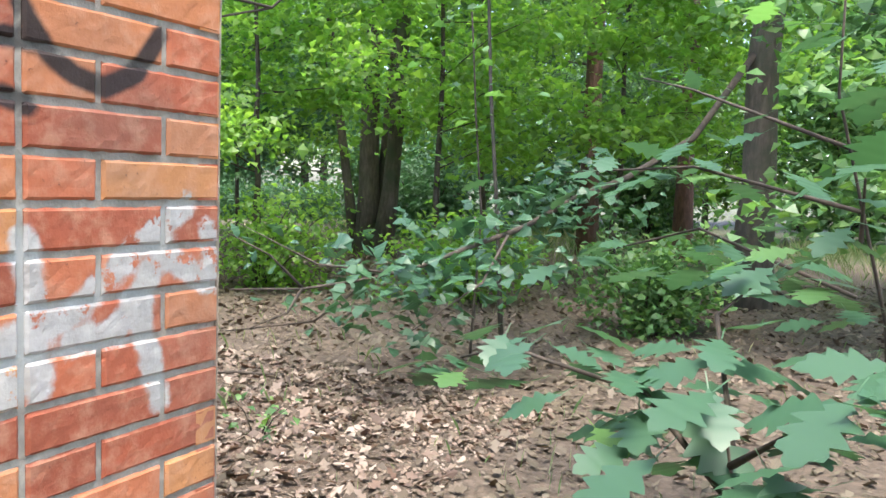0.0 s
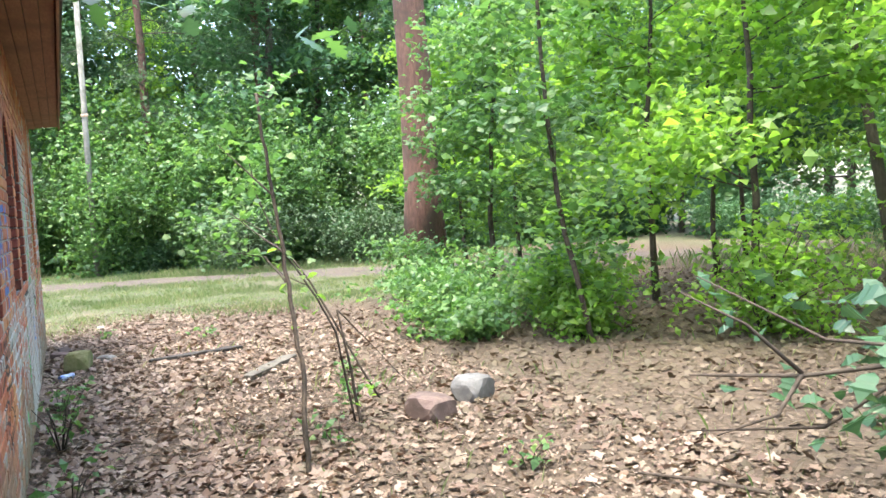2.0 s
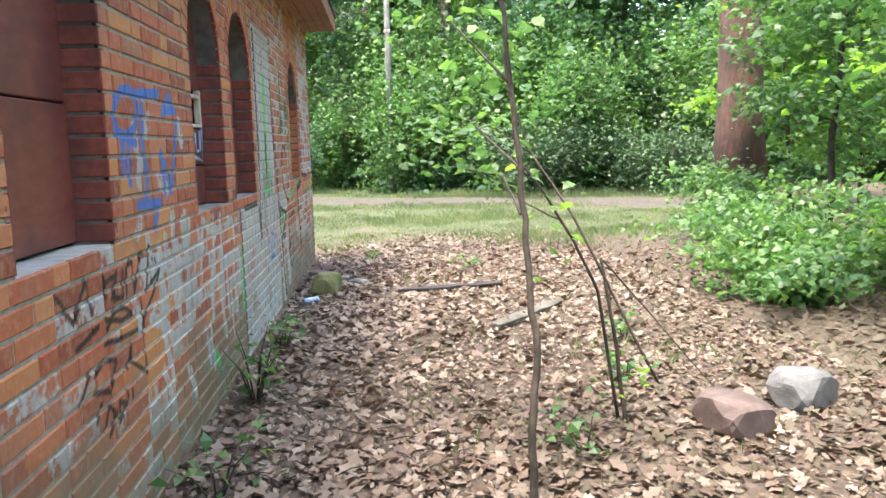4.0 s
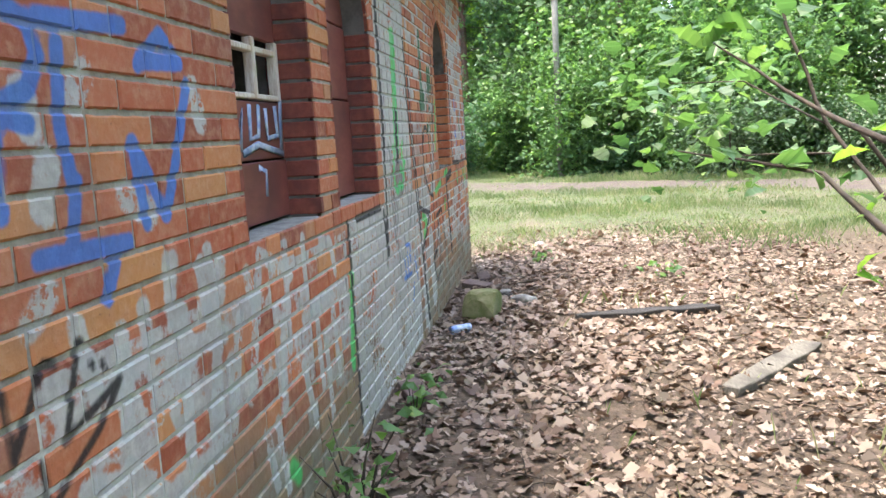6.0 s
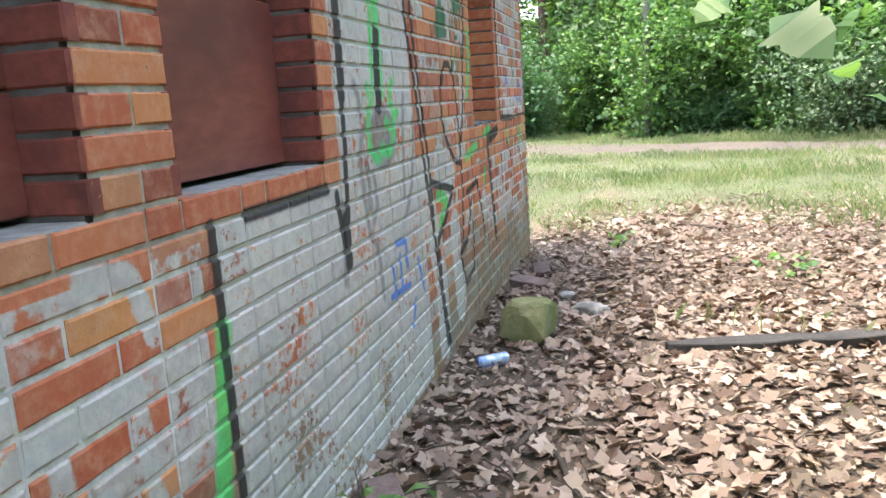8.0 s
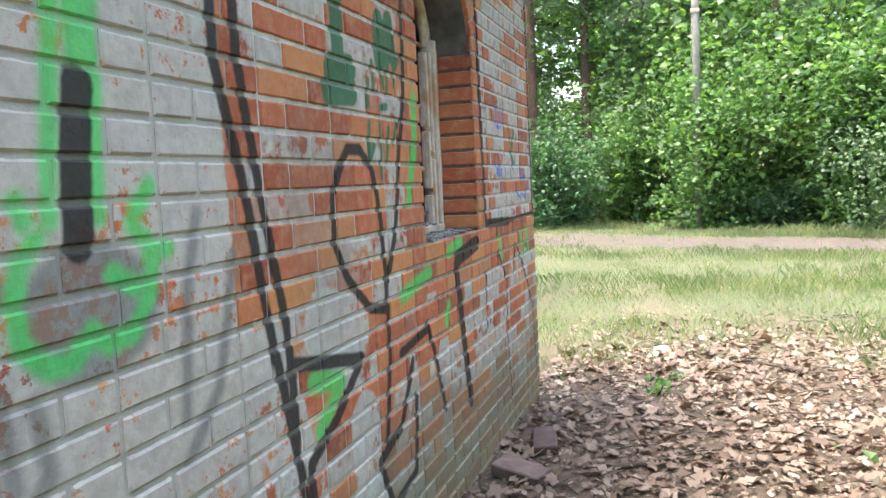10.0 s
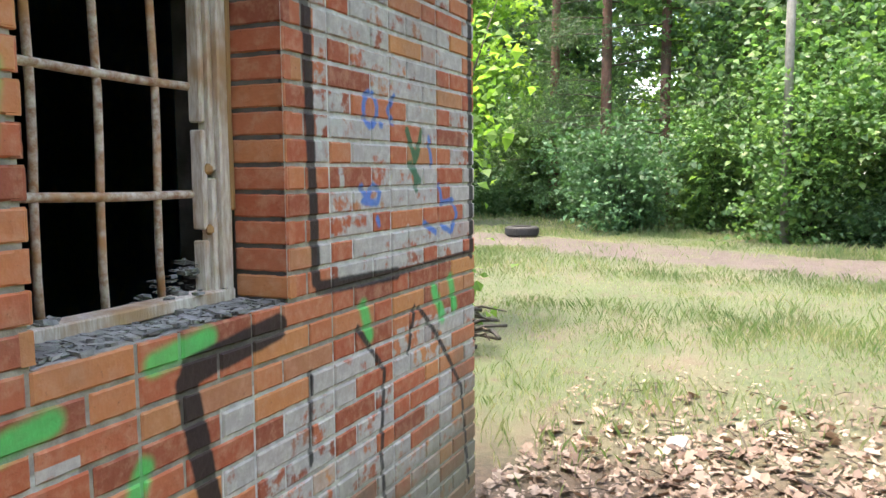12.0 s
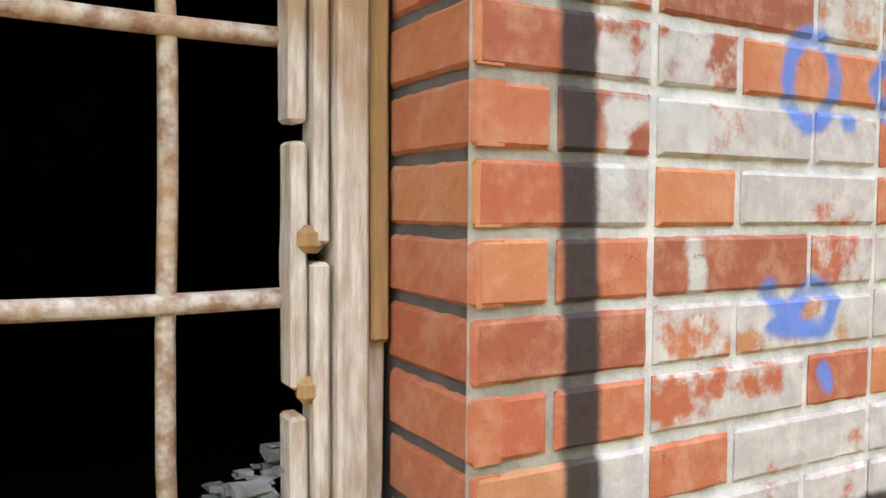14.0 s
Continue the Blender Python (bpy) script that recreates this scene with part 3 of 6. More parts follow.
def tags_red(x, z):
    """Black and fern green drawing on red brick left of the barred window."""
    fern = strokes(x, z, [[(-11.44, 2.26), (-11.58, 2.28)], [(-11.42, 2.2), (-11.58, 2.21)], [(-11.5, 2.7), (-11.5, 2.3)], [(-11.83, 2.46), (-11.86, 2.36), (-11.82, 2.34)], [(-11.92, 2.47), (-11.94, 2.37)]], 0.085)
    fern = np.minimum(fern, strokes(x, z, [[(-11.83, 2.48), (-11.82, 2.41)], [(-11.82, 2.37), (-11.83, 2.32)], [(-11.91, 2.46), (-11.88, 2.24)], [(-11.75, 2.32), (-11.76, 2.23)], [(-11.71, 2.26), (-11.71, 2.18)], [(-11.84, 2.3), (-11.85, 2.25)], [(-11.95, 2.38), (-11.95, 2.27)], [(-11.71, 2.13), (-11.69, 2.0)], [(-11.8, 2.13), (-11.79, 1.95)], [(-11.88, 2.12), (-11.85, 2.01)], [(-11.96, 2.14), (-11.92, 2.07)], [(-11.81, 2.18), (-11.87, 2.19)], [(-11.79, 2.43), (-11.79, 2.34)], [(-11.99, 2.37), (-11.97, 2.33)], [(-11.74, 2.06), (-11.7, 2.01)]], 0.026))
    black = strokes(x, z, [[(-11.4, 1.78), (-11.41, 1.90), (-11.46, 1.98), (-11.53, 2.04), (-11.62, 2.04), (-11.70, 1.99), (-11.74, 1.90), (-11.76, 1.79), (-11.78, 1.63), (-11.78, 1.37), (-11.72, 1.1)], [(-12.06, 2.6), (-12.04, 2.25), (-11.97, 2.06), (-11.92, 1.87), (-11.88, 1.75), (-11.80, 1.62)],
                           [(-11.4, 1.78), (-11.47, 1.67), (-11.63, 1.55), (-11.79, 1.52)], [(-12.0, 1.3), (-11.85, 1.1), (-11.65, 1.05), (-11.75, 0.86), (-11.98, 0.9), (-12.02, 1.16)], [(-11.88, 1.35), (-12.18, 1.38)], [(-12.18, 1.40), (-12.26, 1.25), (-12.36, 1.02)]], 0.036)
    neon = strokes(x, z, [[(-12.15, 2.24), (-12.12, 2.04), (-12.04, 1.87)], [(-11.93, 1.54), (-12.24, 1.59)], [(-12.50, 1.64), (-12.68, 1.665)], [(-12.43, 1.36), (-12.46, 1.42)], [(-13.42, 1.62), (-13.46, 1.52)], [(-13.98, 1.6), (-14.06, 1.48)], [(-14.14, 1.62), (-14.18, 1.5)]], 0.055)
    return fern, black, neon


def tags_west_end(x, z):
    black = strokes(x, z, [[(-13.10, 2.9), (-13.13, 2.5), (-13.15, 1.74)], [(-13.17, 1.715), (-13.67, 1.70)], [(-14.36, 3.2), (-14.37, 1.7)]], 0.046)
    black = np.minimum(black, strokes(x, z, [[(-13.6, 1.70), (-14.38, 1.71)], [(-13.11, 1.48), (-13.10, 1.21)], [(-13.38, 1.56), (-13.56, 1.38), (-13.53, 1.09), (-13.58, 0.7)], [(-13.84, 1.55), (-14.02, 1.40), (-14.25, 1.15), (-14.33, 0.7)], [(-13.8, 1.56), (-13.75, 1.4)]], 0.024))
    black = np.minimum(black, strokes(x, z, [[(-12.62, 1.60), (-12.96, 1.64)], [(-12.60, 1.57), (-12.67, 1.25), (-12.74, 0.95)]], 0.075))
    blue = strokes(x, z, [oval(-13.49, 2.255, 0.045, 0.055), [(-13.56, 2.21), (-13.57, 2.21)], [(-13.66, 2.31), (-13.61, 2.26), (-13.65, 2.22)], [(-13.42, 2.01), (-13.46, 1.97), (-13.50, 2.01), (-13.55, 1.99), (-13.53, 1.95), (-13.43, 1.96)], [(-13.53, 1.90), (-13.54, 1.88)],
                          [(-14.04, 2.0), (-14.06, 1.93), (-14.16, 1.94), (-14.21, 1.88), (-14.15, 1.81), (-14.06, 1.84)], [(-13.94, 2.18), (-13.97, 2.08)], [(-13.9, 1.86), (-14.0, 1.82)]], 0.024)
    fern = strokes(x, z, [[(-13.76, 2.2), (-13.82, 2.11), (-13.83, 1.99)], [(-13.88, 2.2), (-13.84, 2.11)], [(-13.78, 2.08), (-13.86, 2.02)]], 0.032)
    white = strokes(x, z, [[(-13.185, 2.13), (-13.18, 2.20), (-13.30, 2.205), (-13.30, 2.17)], [(-13.30, 2.06), (-13.31, 1.98)]], 0.026)
    white = np.minimum(white, strokes(x, z, [[(-13.67, 1.83), (-13.72, 1.82), (-13.76, 1.85)], [(-12.4, 1.2), (-12.6, 1.1)]], 0.03))
    return black, blue, fern, white


def paint_north(V):
    x, z = V[:, 0], V[:, 2]
    w1, g1, b1 = tags_east_end(x, z)
    u2, w2, b2 = tags_between(x, z)
    w3, n3 = tags_middle(x, z)
    w4, n4, b4, g4, s4, u4 = tags_panel(x, z)
    f5, b5, n5 = tags_red(x, z)
    b6, u6, f6, w6 = tags_west_end(x, z)
    low = np.minimum
    field = np.zeros(len(x))
    field = np.where((x < -13.16) & (z > 1.72), 0.60, field)
    field = np.where((x < -12.72) & (z < 1.5), 0.55, field)
    field = np.where((x < -12.3) & (x > -12.7) & (z < 1.3), 0.6, field)
    field = np.where((x < -10.95) & (x > -12.0) & (z > 1.5), 0.38, field)
    field = np.where((x < -10.95) & (x > -12.3) & (z <= 1.5), 0.42, field)
    field = np.where((x > -9.1) & (x < -6.9) & (z < 1.6), 0.40, field)
    field = np.where((x > -6.9) & (z < 1.72), 0.28, field)
    grey = low(low(g1, g4), s4)
    return {"white": low(low(low(w1, w2), low(w3, w4)), w6), "grey": grey, "neon": low(low(n3, n4), n5), "fern": low(f5, f6), "blue": low(low(u2, u4), u6), "black": low(low(low(b1, b2), low(b4, b5)), b6), "field": field}


def paint_east(V):
    y, z = V[:, 1], V[:, 2]
    clear = np.full(len(y), 1.0)
    white = strokes(y, z, [[(1.88, 1.95), (1.9, 1.85), (1.9, 1.73)], [(1.9, 1.85), (1.92, 1.82), (1.96, 1.83), (2.07, 1.92), (2.19, 2.0)], [(1.96, 1.79), (2.04, 1.79), (2.14, 1.92)], [(2.11, 1.93), (2.25, 1.85)], [(2.11, 1.9), (2.09, 1.81), (2.13, 1.66)], [(2.24, 1.95), (2.26, 1.88)], [(1.87, 1.79), (1.86, 1.73)], [(1.85, 1.81), (1.9, 1.8)]], 0.046)
    black = strokes(y, z, [[(1.88, 2.28), (1.92, 2.22), (1.97, 2.19), (2.02, 2.18), (2.08, 2.21), (2.13, 2.28)], [(1.85, 2.23), (1.89, 2.23)], [(1.85, 2.15), (1.89, 2.14)]], 0.034)
    return {"white": white, "grey": clear, "neon": clear, "fern": clear, "blue": clear, "black": black, "field": clear * 0}




class BrickSet:
    """Gathers bricks of a wall: each is a worn block with a gridded face."""

    def __init__(self):
        self.v, self.f, self.n = [], [], 0

    @staticmethod
    def shape(origin, u, nrm, w, h, depth=0.05, w_up=None):
        o, u, nrm = np.array(origin, float), np.array(u, float), np.array(nrm, float)
        nx, nz = max(3, int(round(w / 0.017)) + 2), 6
        gs = np.concatenate([[0], np.linspace(0.005 / w, 1 - 0.005 / w, nx - 1), [1]])
        gt = np.array([0, 0.0045 / h, 0.29, 0.5, 0.71, 1 - 0.0045 / h, 1])
        S, T = np.meshgrid(gs, gt, indexing="ij")
        edge = np.minimum(np.minimum(S * w, (1 - S) * w), np.minimum(T * h, (1 - T) * h)) < 1e-6
        jit = rng.uniform(-0.0006, 0.0006, S.shape)
        out = np.where(edge, -0.0028 + rng.uniform(-0.0012, 0.0006, S.shape), rng.uniform(0, 0.003)) + jit
        P = o + u * (S * w)[..., None] + np.array([0, 0, 1.0]) * (T * h)[..., None] + nrm * out[..., None]
        P[..., 2] += np.where(edge, rng.uniform(-0.0012, 0.0012, S.shape), 0)
        V = P.reshape(-1, 3)
        ii, jj = np.meshgrid(np.arange(nx), np.arange(nz), indexing="ij")
        a = (ii * (nz + 1) + jj).ravel()
        F = np.stack([a, a + nz + 1, a + nz + 2, a + 1], 1)
        ring = [k * (nz + 1) for k in range(nx + 1)] + [nx * (nz + 1) + k for k in range(1, nz + 1)] + [k * (nz + 1) + nz for k in range(nx - 1, -1, -1)] + [k for k in range(nz - 1, 0, -1)]
        back = V[ring] - nrm * depth
        b0 = len(V)
        m = len(ring)
        R = np.array(ring)
        k = np.arange(m)
        k2 = (k + 1) % m
        F2 = np.stack([R[k], b0 + k, b0 + k2, R[k2]], 1)
        return np.concatenate([V, back]), np.concatenate([F, F2])

    def add(self, V, F):
        self.v.append(V)
        self.f.append(F + self.n)
        self.n += len(V)

    def build(self, name, parent, material, painted):
        V, F = np.concatenate(self.v), np.concatenate(self.f)
        ob = mesh_part(name, mesh_from(name, V, F, material, painted(V)), parent)
        return tagged(ob, "weathered red bricks with spray paint", kind="stuff")


def row_bricks(x0, x1, k):
    """Stretcher, header, stretcher along a course; shifted every second one."""
    out, x, s = [], x0, (k % 2)
    first = True
    while x < x1 - 0.03:
        w = (0.25 if s == 0 else 0.12)
        if first and k % 2:
            w = 0.12
        w = min(w, x1 - x)
        if x1 - x - w < 0.04:
            w = x1 - x
        out.append((x, w))
        x += w + 0.011
        s, first = 1 - s, False
    return out


building = thing("brick_building", "derelict red brick building covered in graffiti", "building", kind="structure")


def grid_sheet(x0, x1, z0, z1, at, step, keep):
    xs = np.arange(x0, x1 + step, step)
    zs = np.arange(z0, z1 + step, step)
    X, Z = np.meshgrid(xs, zs, indexing="ij")
    V = at(X, Z)
    a, b = np.meshgrid(np.arange(len(xs) - 1), np.arange(len(zs) - 1), indexing="ij")
    ok = keep((X[:-1, :-1] + step / 2), (Z[:-1, :-1] + step / 2)).ravel()
    q = (a * len(zs) + b).ravel()[ok]
    return V.reshape(-1, 3), np.stack([q, q + len(zs), q + len(zs) + 1, q + 1], 1)


def is_open(x, z):
    o = np.zeros(x.shape, bool)
    for a, b in OPENINGS:
        m, r = (a + b) / 2, (b - a) / 2
        o |= (x > a) & (x < b) & (z > (2.2 if a == OPENINGS[0][0] else SILL - 0.004)) & (z < SPRING)
        o |= ((x - m) ** 2 + (z - SPRING) ** 2 < r * r) & (z >= SPRING)
    return o


TOP = 3.50
# mortar faces of the north and the east front, 8 mm behind the bricks
V, F = grid_sheet(WEST + 0.012, EAST - 0.012, 0.2, TOP, lambda X, Z: np.stack([X, X * 0 + WALL - 0.0045, Z], -1), 0.018, lambda x, z: ~is_open(x, z))
mortar = mesh_part("mortar", mesh_from("mortar", V, F[:, ::-1], M_MORTAR, paint_north(V)), building, "grey mortar joints")
V, F = grid_sheet(-0.6, WALL - 0.012, 0.2, TOP, lambda X, Z: np.stack([X * 0 + EAST - 0.0045, X, Z], -1), 0.025, lambda x, z: x < 99)
mesh_part("mortar", mesh_from("mortar", V, F, M_MORTAR, paint_east(V)), building, "grey mortar joints")


def shell(name, x0, x1, y0, y1, z0, z1, material):
    return part(name, block(x0, x1, y0, y1, z0, z1, 0), material, building)


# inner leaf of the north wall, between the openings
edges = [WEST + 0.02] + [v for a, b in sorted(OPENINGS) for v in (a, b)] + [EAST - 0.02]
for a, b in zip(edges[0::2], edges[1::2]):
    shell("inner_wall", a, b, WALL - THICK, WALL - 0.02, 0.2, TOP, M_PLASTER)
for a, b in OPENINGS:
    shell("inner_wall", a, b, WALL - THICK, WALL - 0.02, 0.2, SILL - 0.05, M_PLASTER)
    bm = bmesh.new()
    m, r = (a + b) / 2, (b - a) / 2
    front, back = [], []
    arc = [(m + r * math.cos(w), SPRING + r * math.sin(w)) for w in np.linspace(0, math.pi, 17)]
    prof = [(b, TOP)] + arc + [(a, TOP)]
    top = [(b, TOP)] + [(px, TOP) for px, _ in arc] + [(a, TOP)]
    for y in (WALL - 0.02, WALL - THICK):
        lo = [bm.verts.new((px, y, pz)) for px, pz in prof[1:-1]]
        hi = [bm.verts.new((px, y, pz)) for px, pz in top[1:-1]]
        (front if not front else back).extend([lo, hi])
        for k in range(len(lo) - 1):
            bm.faces.new((lo[k], lo[k + 1], hi[k + 1], hi[k]))
    for k in range(len(arc) - 1):
        bm.faces.new((front[0][k], front[0][k + 1], back[0][k + 1], back[0][k]))
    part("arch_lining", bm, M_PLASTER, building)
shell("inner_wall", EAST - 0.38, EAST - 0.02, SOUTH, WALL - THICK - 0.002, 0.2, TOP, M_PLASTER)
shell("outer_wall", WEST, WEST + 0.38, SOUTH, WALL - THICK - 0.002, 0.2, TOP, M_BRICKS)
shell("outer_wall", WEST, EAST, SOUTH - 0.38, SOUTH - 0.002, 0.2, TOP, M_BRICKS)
tagged(new("floor", mesh_from("floor", [(WEST, SOUTH, 0.7), (EAST - 0.4, SOUTH, 0.7), (EAST - 0.4, WALL - 0.4, 0.7), (WEST + 0.38, WALL - 0.4, 0.7)], [(0, 1, 2, 3)], M_PLASTER)), "dark concrete floor inside", "floor", kind="structure")
part("ceiling", block(WEST, EAST, SOUTH - 0.38, WALL - 0.02, TOP + 0.002, TOP + 0.12, 0), M_PLASTER, None, "dark plaster ceiling")["kind"] = "structure"
bpy.data.objects["ceiling"]["category"] = "ceiling"

# eaves: boarded soffit, fascia and tar paper roof
roof = thing("roof", "low roof with boarded eaves and torn tar paper", "roof", kind="structure")
y = WALL - 0.01
kk = 0
while y < WALL + 0.30:
    part("soffit_board", block(WEST - 0.12, EAST + 0.12, y, y + 0.088, 3.505 + 0.10 * (y - WALL), 3.525 + 0.10 * (y - WALL), 0.003), M_SOFFIT, roof)
    y += 0.092
part("fascia", block(WEST - 0.13, EAST + 0.13, WALL + 0.362, WALL + 0.382, 3.50, 3.68, 0.003), M_SOFFIT, roof)
part("tar_paper", block(WEST - 0.16, EAST + 0.16, SOUTH - 0.6, WALL + 0.41, 3.684, 3.715, 0.004, 0.012, 5), M_TAR, roof, "torn black tar paper")
part("fascia", block(WEST - 0.14, WEST - 0.12, SOUTH - 0.5, WALL + 0.36, 3.53, 3.68, 0.003), M_SOFFIT, roof)


# bricks of the reveals, seen from the walk: one per course on both jambs
def jamb_bricks(store, x, nrm, z0, z1):
    z = z0
    k = 0
    while z < z1 - 0.01:
        y0 = WALL - DEPTH if k % 2 else WALL - DEPTH + 0.002
        Vb, Fb = BrickSet.shape((x, y0, z + 0.006), (0, 1, 0), (nrm, 0, 0), DEPTH - 0.001, COURSE - 0.012, 0.03)
        store.add(Vb, Fb if nrm > 0 else Fb[:, ::-1])
        z += COURSE
        k += 1


# darker red than the front bricks, for the reveals of windows 2 to 4
M_REVEAL = simple("dark_red_brick", (0.15, 0.034, 0.024), (0.22, 0.055, 0.036), 24, 0.8, 0.5, 0.005, 0, None, (0.10, 0.028, 0.022))
bare = lambda V: {**{p: np.full(len(V), 1.0) for p in PAINTS}, "field": np.zeros(len(V))}
for a, b in OPENINGS[1:]:
    reveal = BrickSet()
    jamb_bricks(reveal, a + 0.0045, 1, SILL, SPRING)
    jamb_bricks(reveal, b - 0.0045, -1, SILL, SPRING)
    m, r = (a + b) / 2, (b - a) / 2
    for w in np.linspace(0, math.pi, 17)[:-1]:
        w2 = w + math.pi / 16
        p0 = np.array([m + r * math.cos(w), 0, SPRING + r * math.sin(w)])
        p1 = np.array([m + r * math.cos(w2 - 0.03), 0, SPRING + r * math.sin(w2 - 0.03)])
        Vb = np.array([[p[0], yy, p[2]] for p in (p0, p1) for yy in (WALL - 0.003, WALL - DEPTH)])
        reveal.add(Vb, np.array([[0, 1, 3, 2]]))
    Vr, Fr = np.concatenate(reveal.v), np.concatenate(reveal.f)
    tagged(mesh_part("reveal_bricks", mesh_from("reveal_bricks", Vr, Fr, M_BRICKS if b < -12 else M_REVEAL, bare(Vr)), building), "dark red bricks of the window jambs", kind="stuff")
for a, b in OPENINGS[1:]:
    part("sill", block(a - 0.0, b + 0.0, WALL - THICK, WALL - 0.012, SILL - 0.045, SILL - 0.004, 0.004, 0.004, 3), M_CONCRETE if a == -6.73 else M_SILL, building, "worn concrete window sill")


# ---- trees and shrubs ----
def trunk_path(h, lean, gen, n=9, wob=0.06):
    pts, px, py = [], 0.0, 0.0
    for s in np.linspace(0, 1, n):
        pts.append((lean[0] * s * h + px, lean[1] * s * h + py, s * h - (0.15 if s == 0 else 0)))
        px += gen.normal() * wob * h / n
        py += gen.normal() * wob * h / n
    return pts


def taper(r, n, tip=0.25, flare=1.35):
    return [r * (1 - (1 - tip) * s) * (flare if s == 0 else 1.0) for s in np.linspace(0, 1, n)]


def broadleaf(name, label, at, h, r, crown_lo, spread, leaves, leaf, material, seed, lean=(0, 0), bark=None, group="", clump=0.45):
    """Trunk, limbs and a crown of leaf clumps set along the limbs."""
    gen = np.random.default_rng(seed)
    tree = thing(name, label, "tree" if r > 0.035 else "sapling", at, group)
    pts = trunk_path(h, lean, gen)
    lst = [(pts, taper(r, len(pts)))]
    mesh_part("trunk", limbs("trunk", lst, bark or M_BARK, 12), tree)
    lim, centres = [], []
    count = int(8 + h * 1.6)
    for i in range(count):
        s = crown_lo + (1 - crown_lo) * (i + gen.uniform(0, 1)) / count
        base = Vector(pts[min(int(s * (len(pts) - 1)), len(pts) - 2)]).lerp(Vector(pts[min(int(s * (len(pts) - 1)) + 1, len(pts) - 1)]), s * (len(pts) - 1) % 1)
        w = gen.uniform(0, 2 * math.pi)
        ln = spread * gen.uniform(0.55, 1.05) * (1 - 0.55 * max(0, s - 0.5) * 2 * 0.8)
        rise = gen.uniform(-0.1, 0.45) * ln
        mid = base + Vector((math.cos(w) * ln * 0.5, math.sin(w) * ln * 0.5, rise * 0.65))
        end = base + Vector((math.cos(w + 0.2) * ln, math.sin(w + 0.2) * ln, rise + gen.uniform(-0.15, 0.1) * ln))
        rr = max(0.006, r * 0.28 * (1 - 0.5 * s))
        lim.append(([base, mid, end], [rr, rr * 0.6, rr * 0.2]))
        for q in np.linspace(0.3, 1.0, 5):
            c = (base.lerp(mid, q * 2) if q < 0.5 else mid.lerp(end, q * 2 - 1))
            centres.append(np.array(c) + gen.normal(size=3) * 0.12 * spread * np.array([1, 1, 0.6]))
    tagged(mesh_part("branchwork", limbs("branchwork", lim, bark or M_BARK, 5), tree), kind="stuff")
    per = max(1, leaves // len(centres))
    pc = clumps(gen, centres, per, (clump, clump, clump * 0.45))
    mesh_part("crown", leaf_cloud("crown", pc, leaf, material, gen), tree)
    return tree


def pine(name, label, at, h, r, seed, low=0.45, needles=9000, bark=None, spread=2.2):
    gen = np.random.default_rng(seed)
    tree = thing(name, label, "tree", at)
    pts = trunk_path(h, (gen.normal() * 0.01, gen.normal() * 0.01), gen, 10, 0.02)
    mesh_part("trunk", limbs("trunk", [(pts, taper(r, len(pts), 0.35))], bark or M_BARK_PINE, 14), tree)
    lim, centres = [], []
    for i in range(34):
        s = low + (0.98 - low) * (i / 34)
        base = Vector(pts[min(int(s * 9), 8)]).lerp(Vector(pts[min(int(s * 9) + 1, 9)]), s * 9 % 1)
        w = gen.uniform(0, 6.28)
        ln = spread * gen.uniform(0.5, 1.0) * (1.1 - 0.6 * s)
        end = base + Vector((math.cos(w) * ln, math.sin(w) * ln, gen.uniform(-0.15, 0.15) * ln))
        lim.append(([base, base.lerp(end, 0.5) + Vector((0, 0, 0.06)), end], [r * 0.16, r * 0.1, 0.01]))
        for q in np.linspace(0.35, 1, 5):
            centres.append(np.array(base.lerp(end, q)) + gen.normal(size=3) * 0.15)
    tagged(mesh_part("branchwork", limbs("branchwork", lim, M_BARK, 5), tree), kind="stuff")
    pc = clumps(gen, centres, needles // len(centres), (0.32, 0.32, 0.13))
    mesh_part("crown", leaf_cloud("crown", pc, 0.17, M_NEEDLE, gen, 0.2, 0.12), tree)
    return tree


def shrub(name, label, at, h, spread, leaves, leaf, material, seed, group=""):
    """Several stems from one stool, leaves to the ground."""
    gen = np.random.default_rng(seed)
    bush = thing(name, label, "shrub", at, group)
    centres = []
    for i in range(9 if h > 0.4 else 4):
        w = gen.uniform(0, 6.28)
        ln = spread * gen.uniform(0.25, 0.9)
        hh = h * gen.uniform(0.55, 1.0)
        a, b, c = Vector((0, 0, -0.05)), Vector((math.cos(w) * ln * 0.45, math.sin(w) * ln * 0.45, hh * 0.6)), Vector((math.cos(w) * ln, math.sin(w) * ln, hh))
        r = min(0.02, 0.003 + 0.008 * h)
        mesh_part("stem", limbs("stem", [([a, b, c], [r, r * 0.7, r * 0.25])], M_TWIG, 5), bush)
        for q in np.linspace(0.15, 1.0, 9):
            p = a.lerp(b, q * 2) if q < 0.5 else b.lerp(c, q * 2 - 1)
            centres.append(np.array(p) + gen.normal(size=3) * np.array([0.22, 0.22, 0.06]) * spread)
    pc = clumps(gen, centres, max(1, leaves // len(centres)), (0.16 * spread, 0.16 * spread, 0.10 * h))
    pc[:, 2] = np.abs(pc[:, 2]) + 0.02
    mesh_part("leaves", leaf_cloud("leaves", pc, leaf, material, gen), bush)
    return bush


def gpt(x, y, dz=0.0):
    return (x, y, float(ground_z(x, y)) + dz)


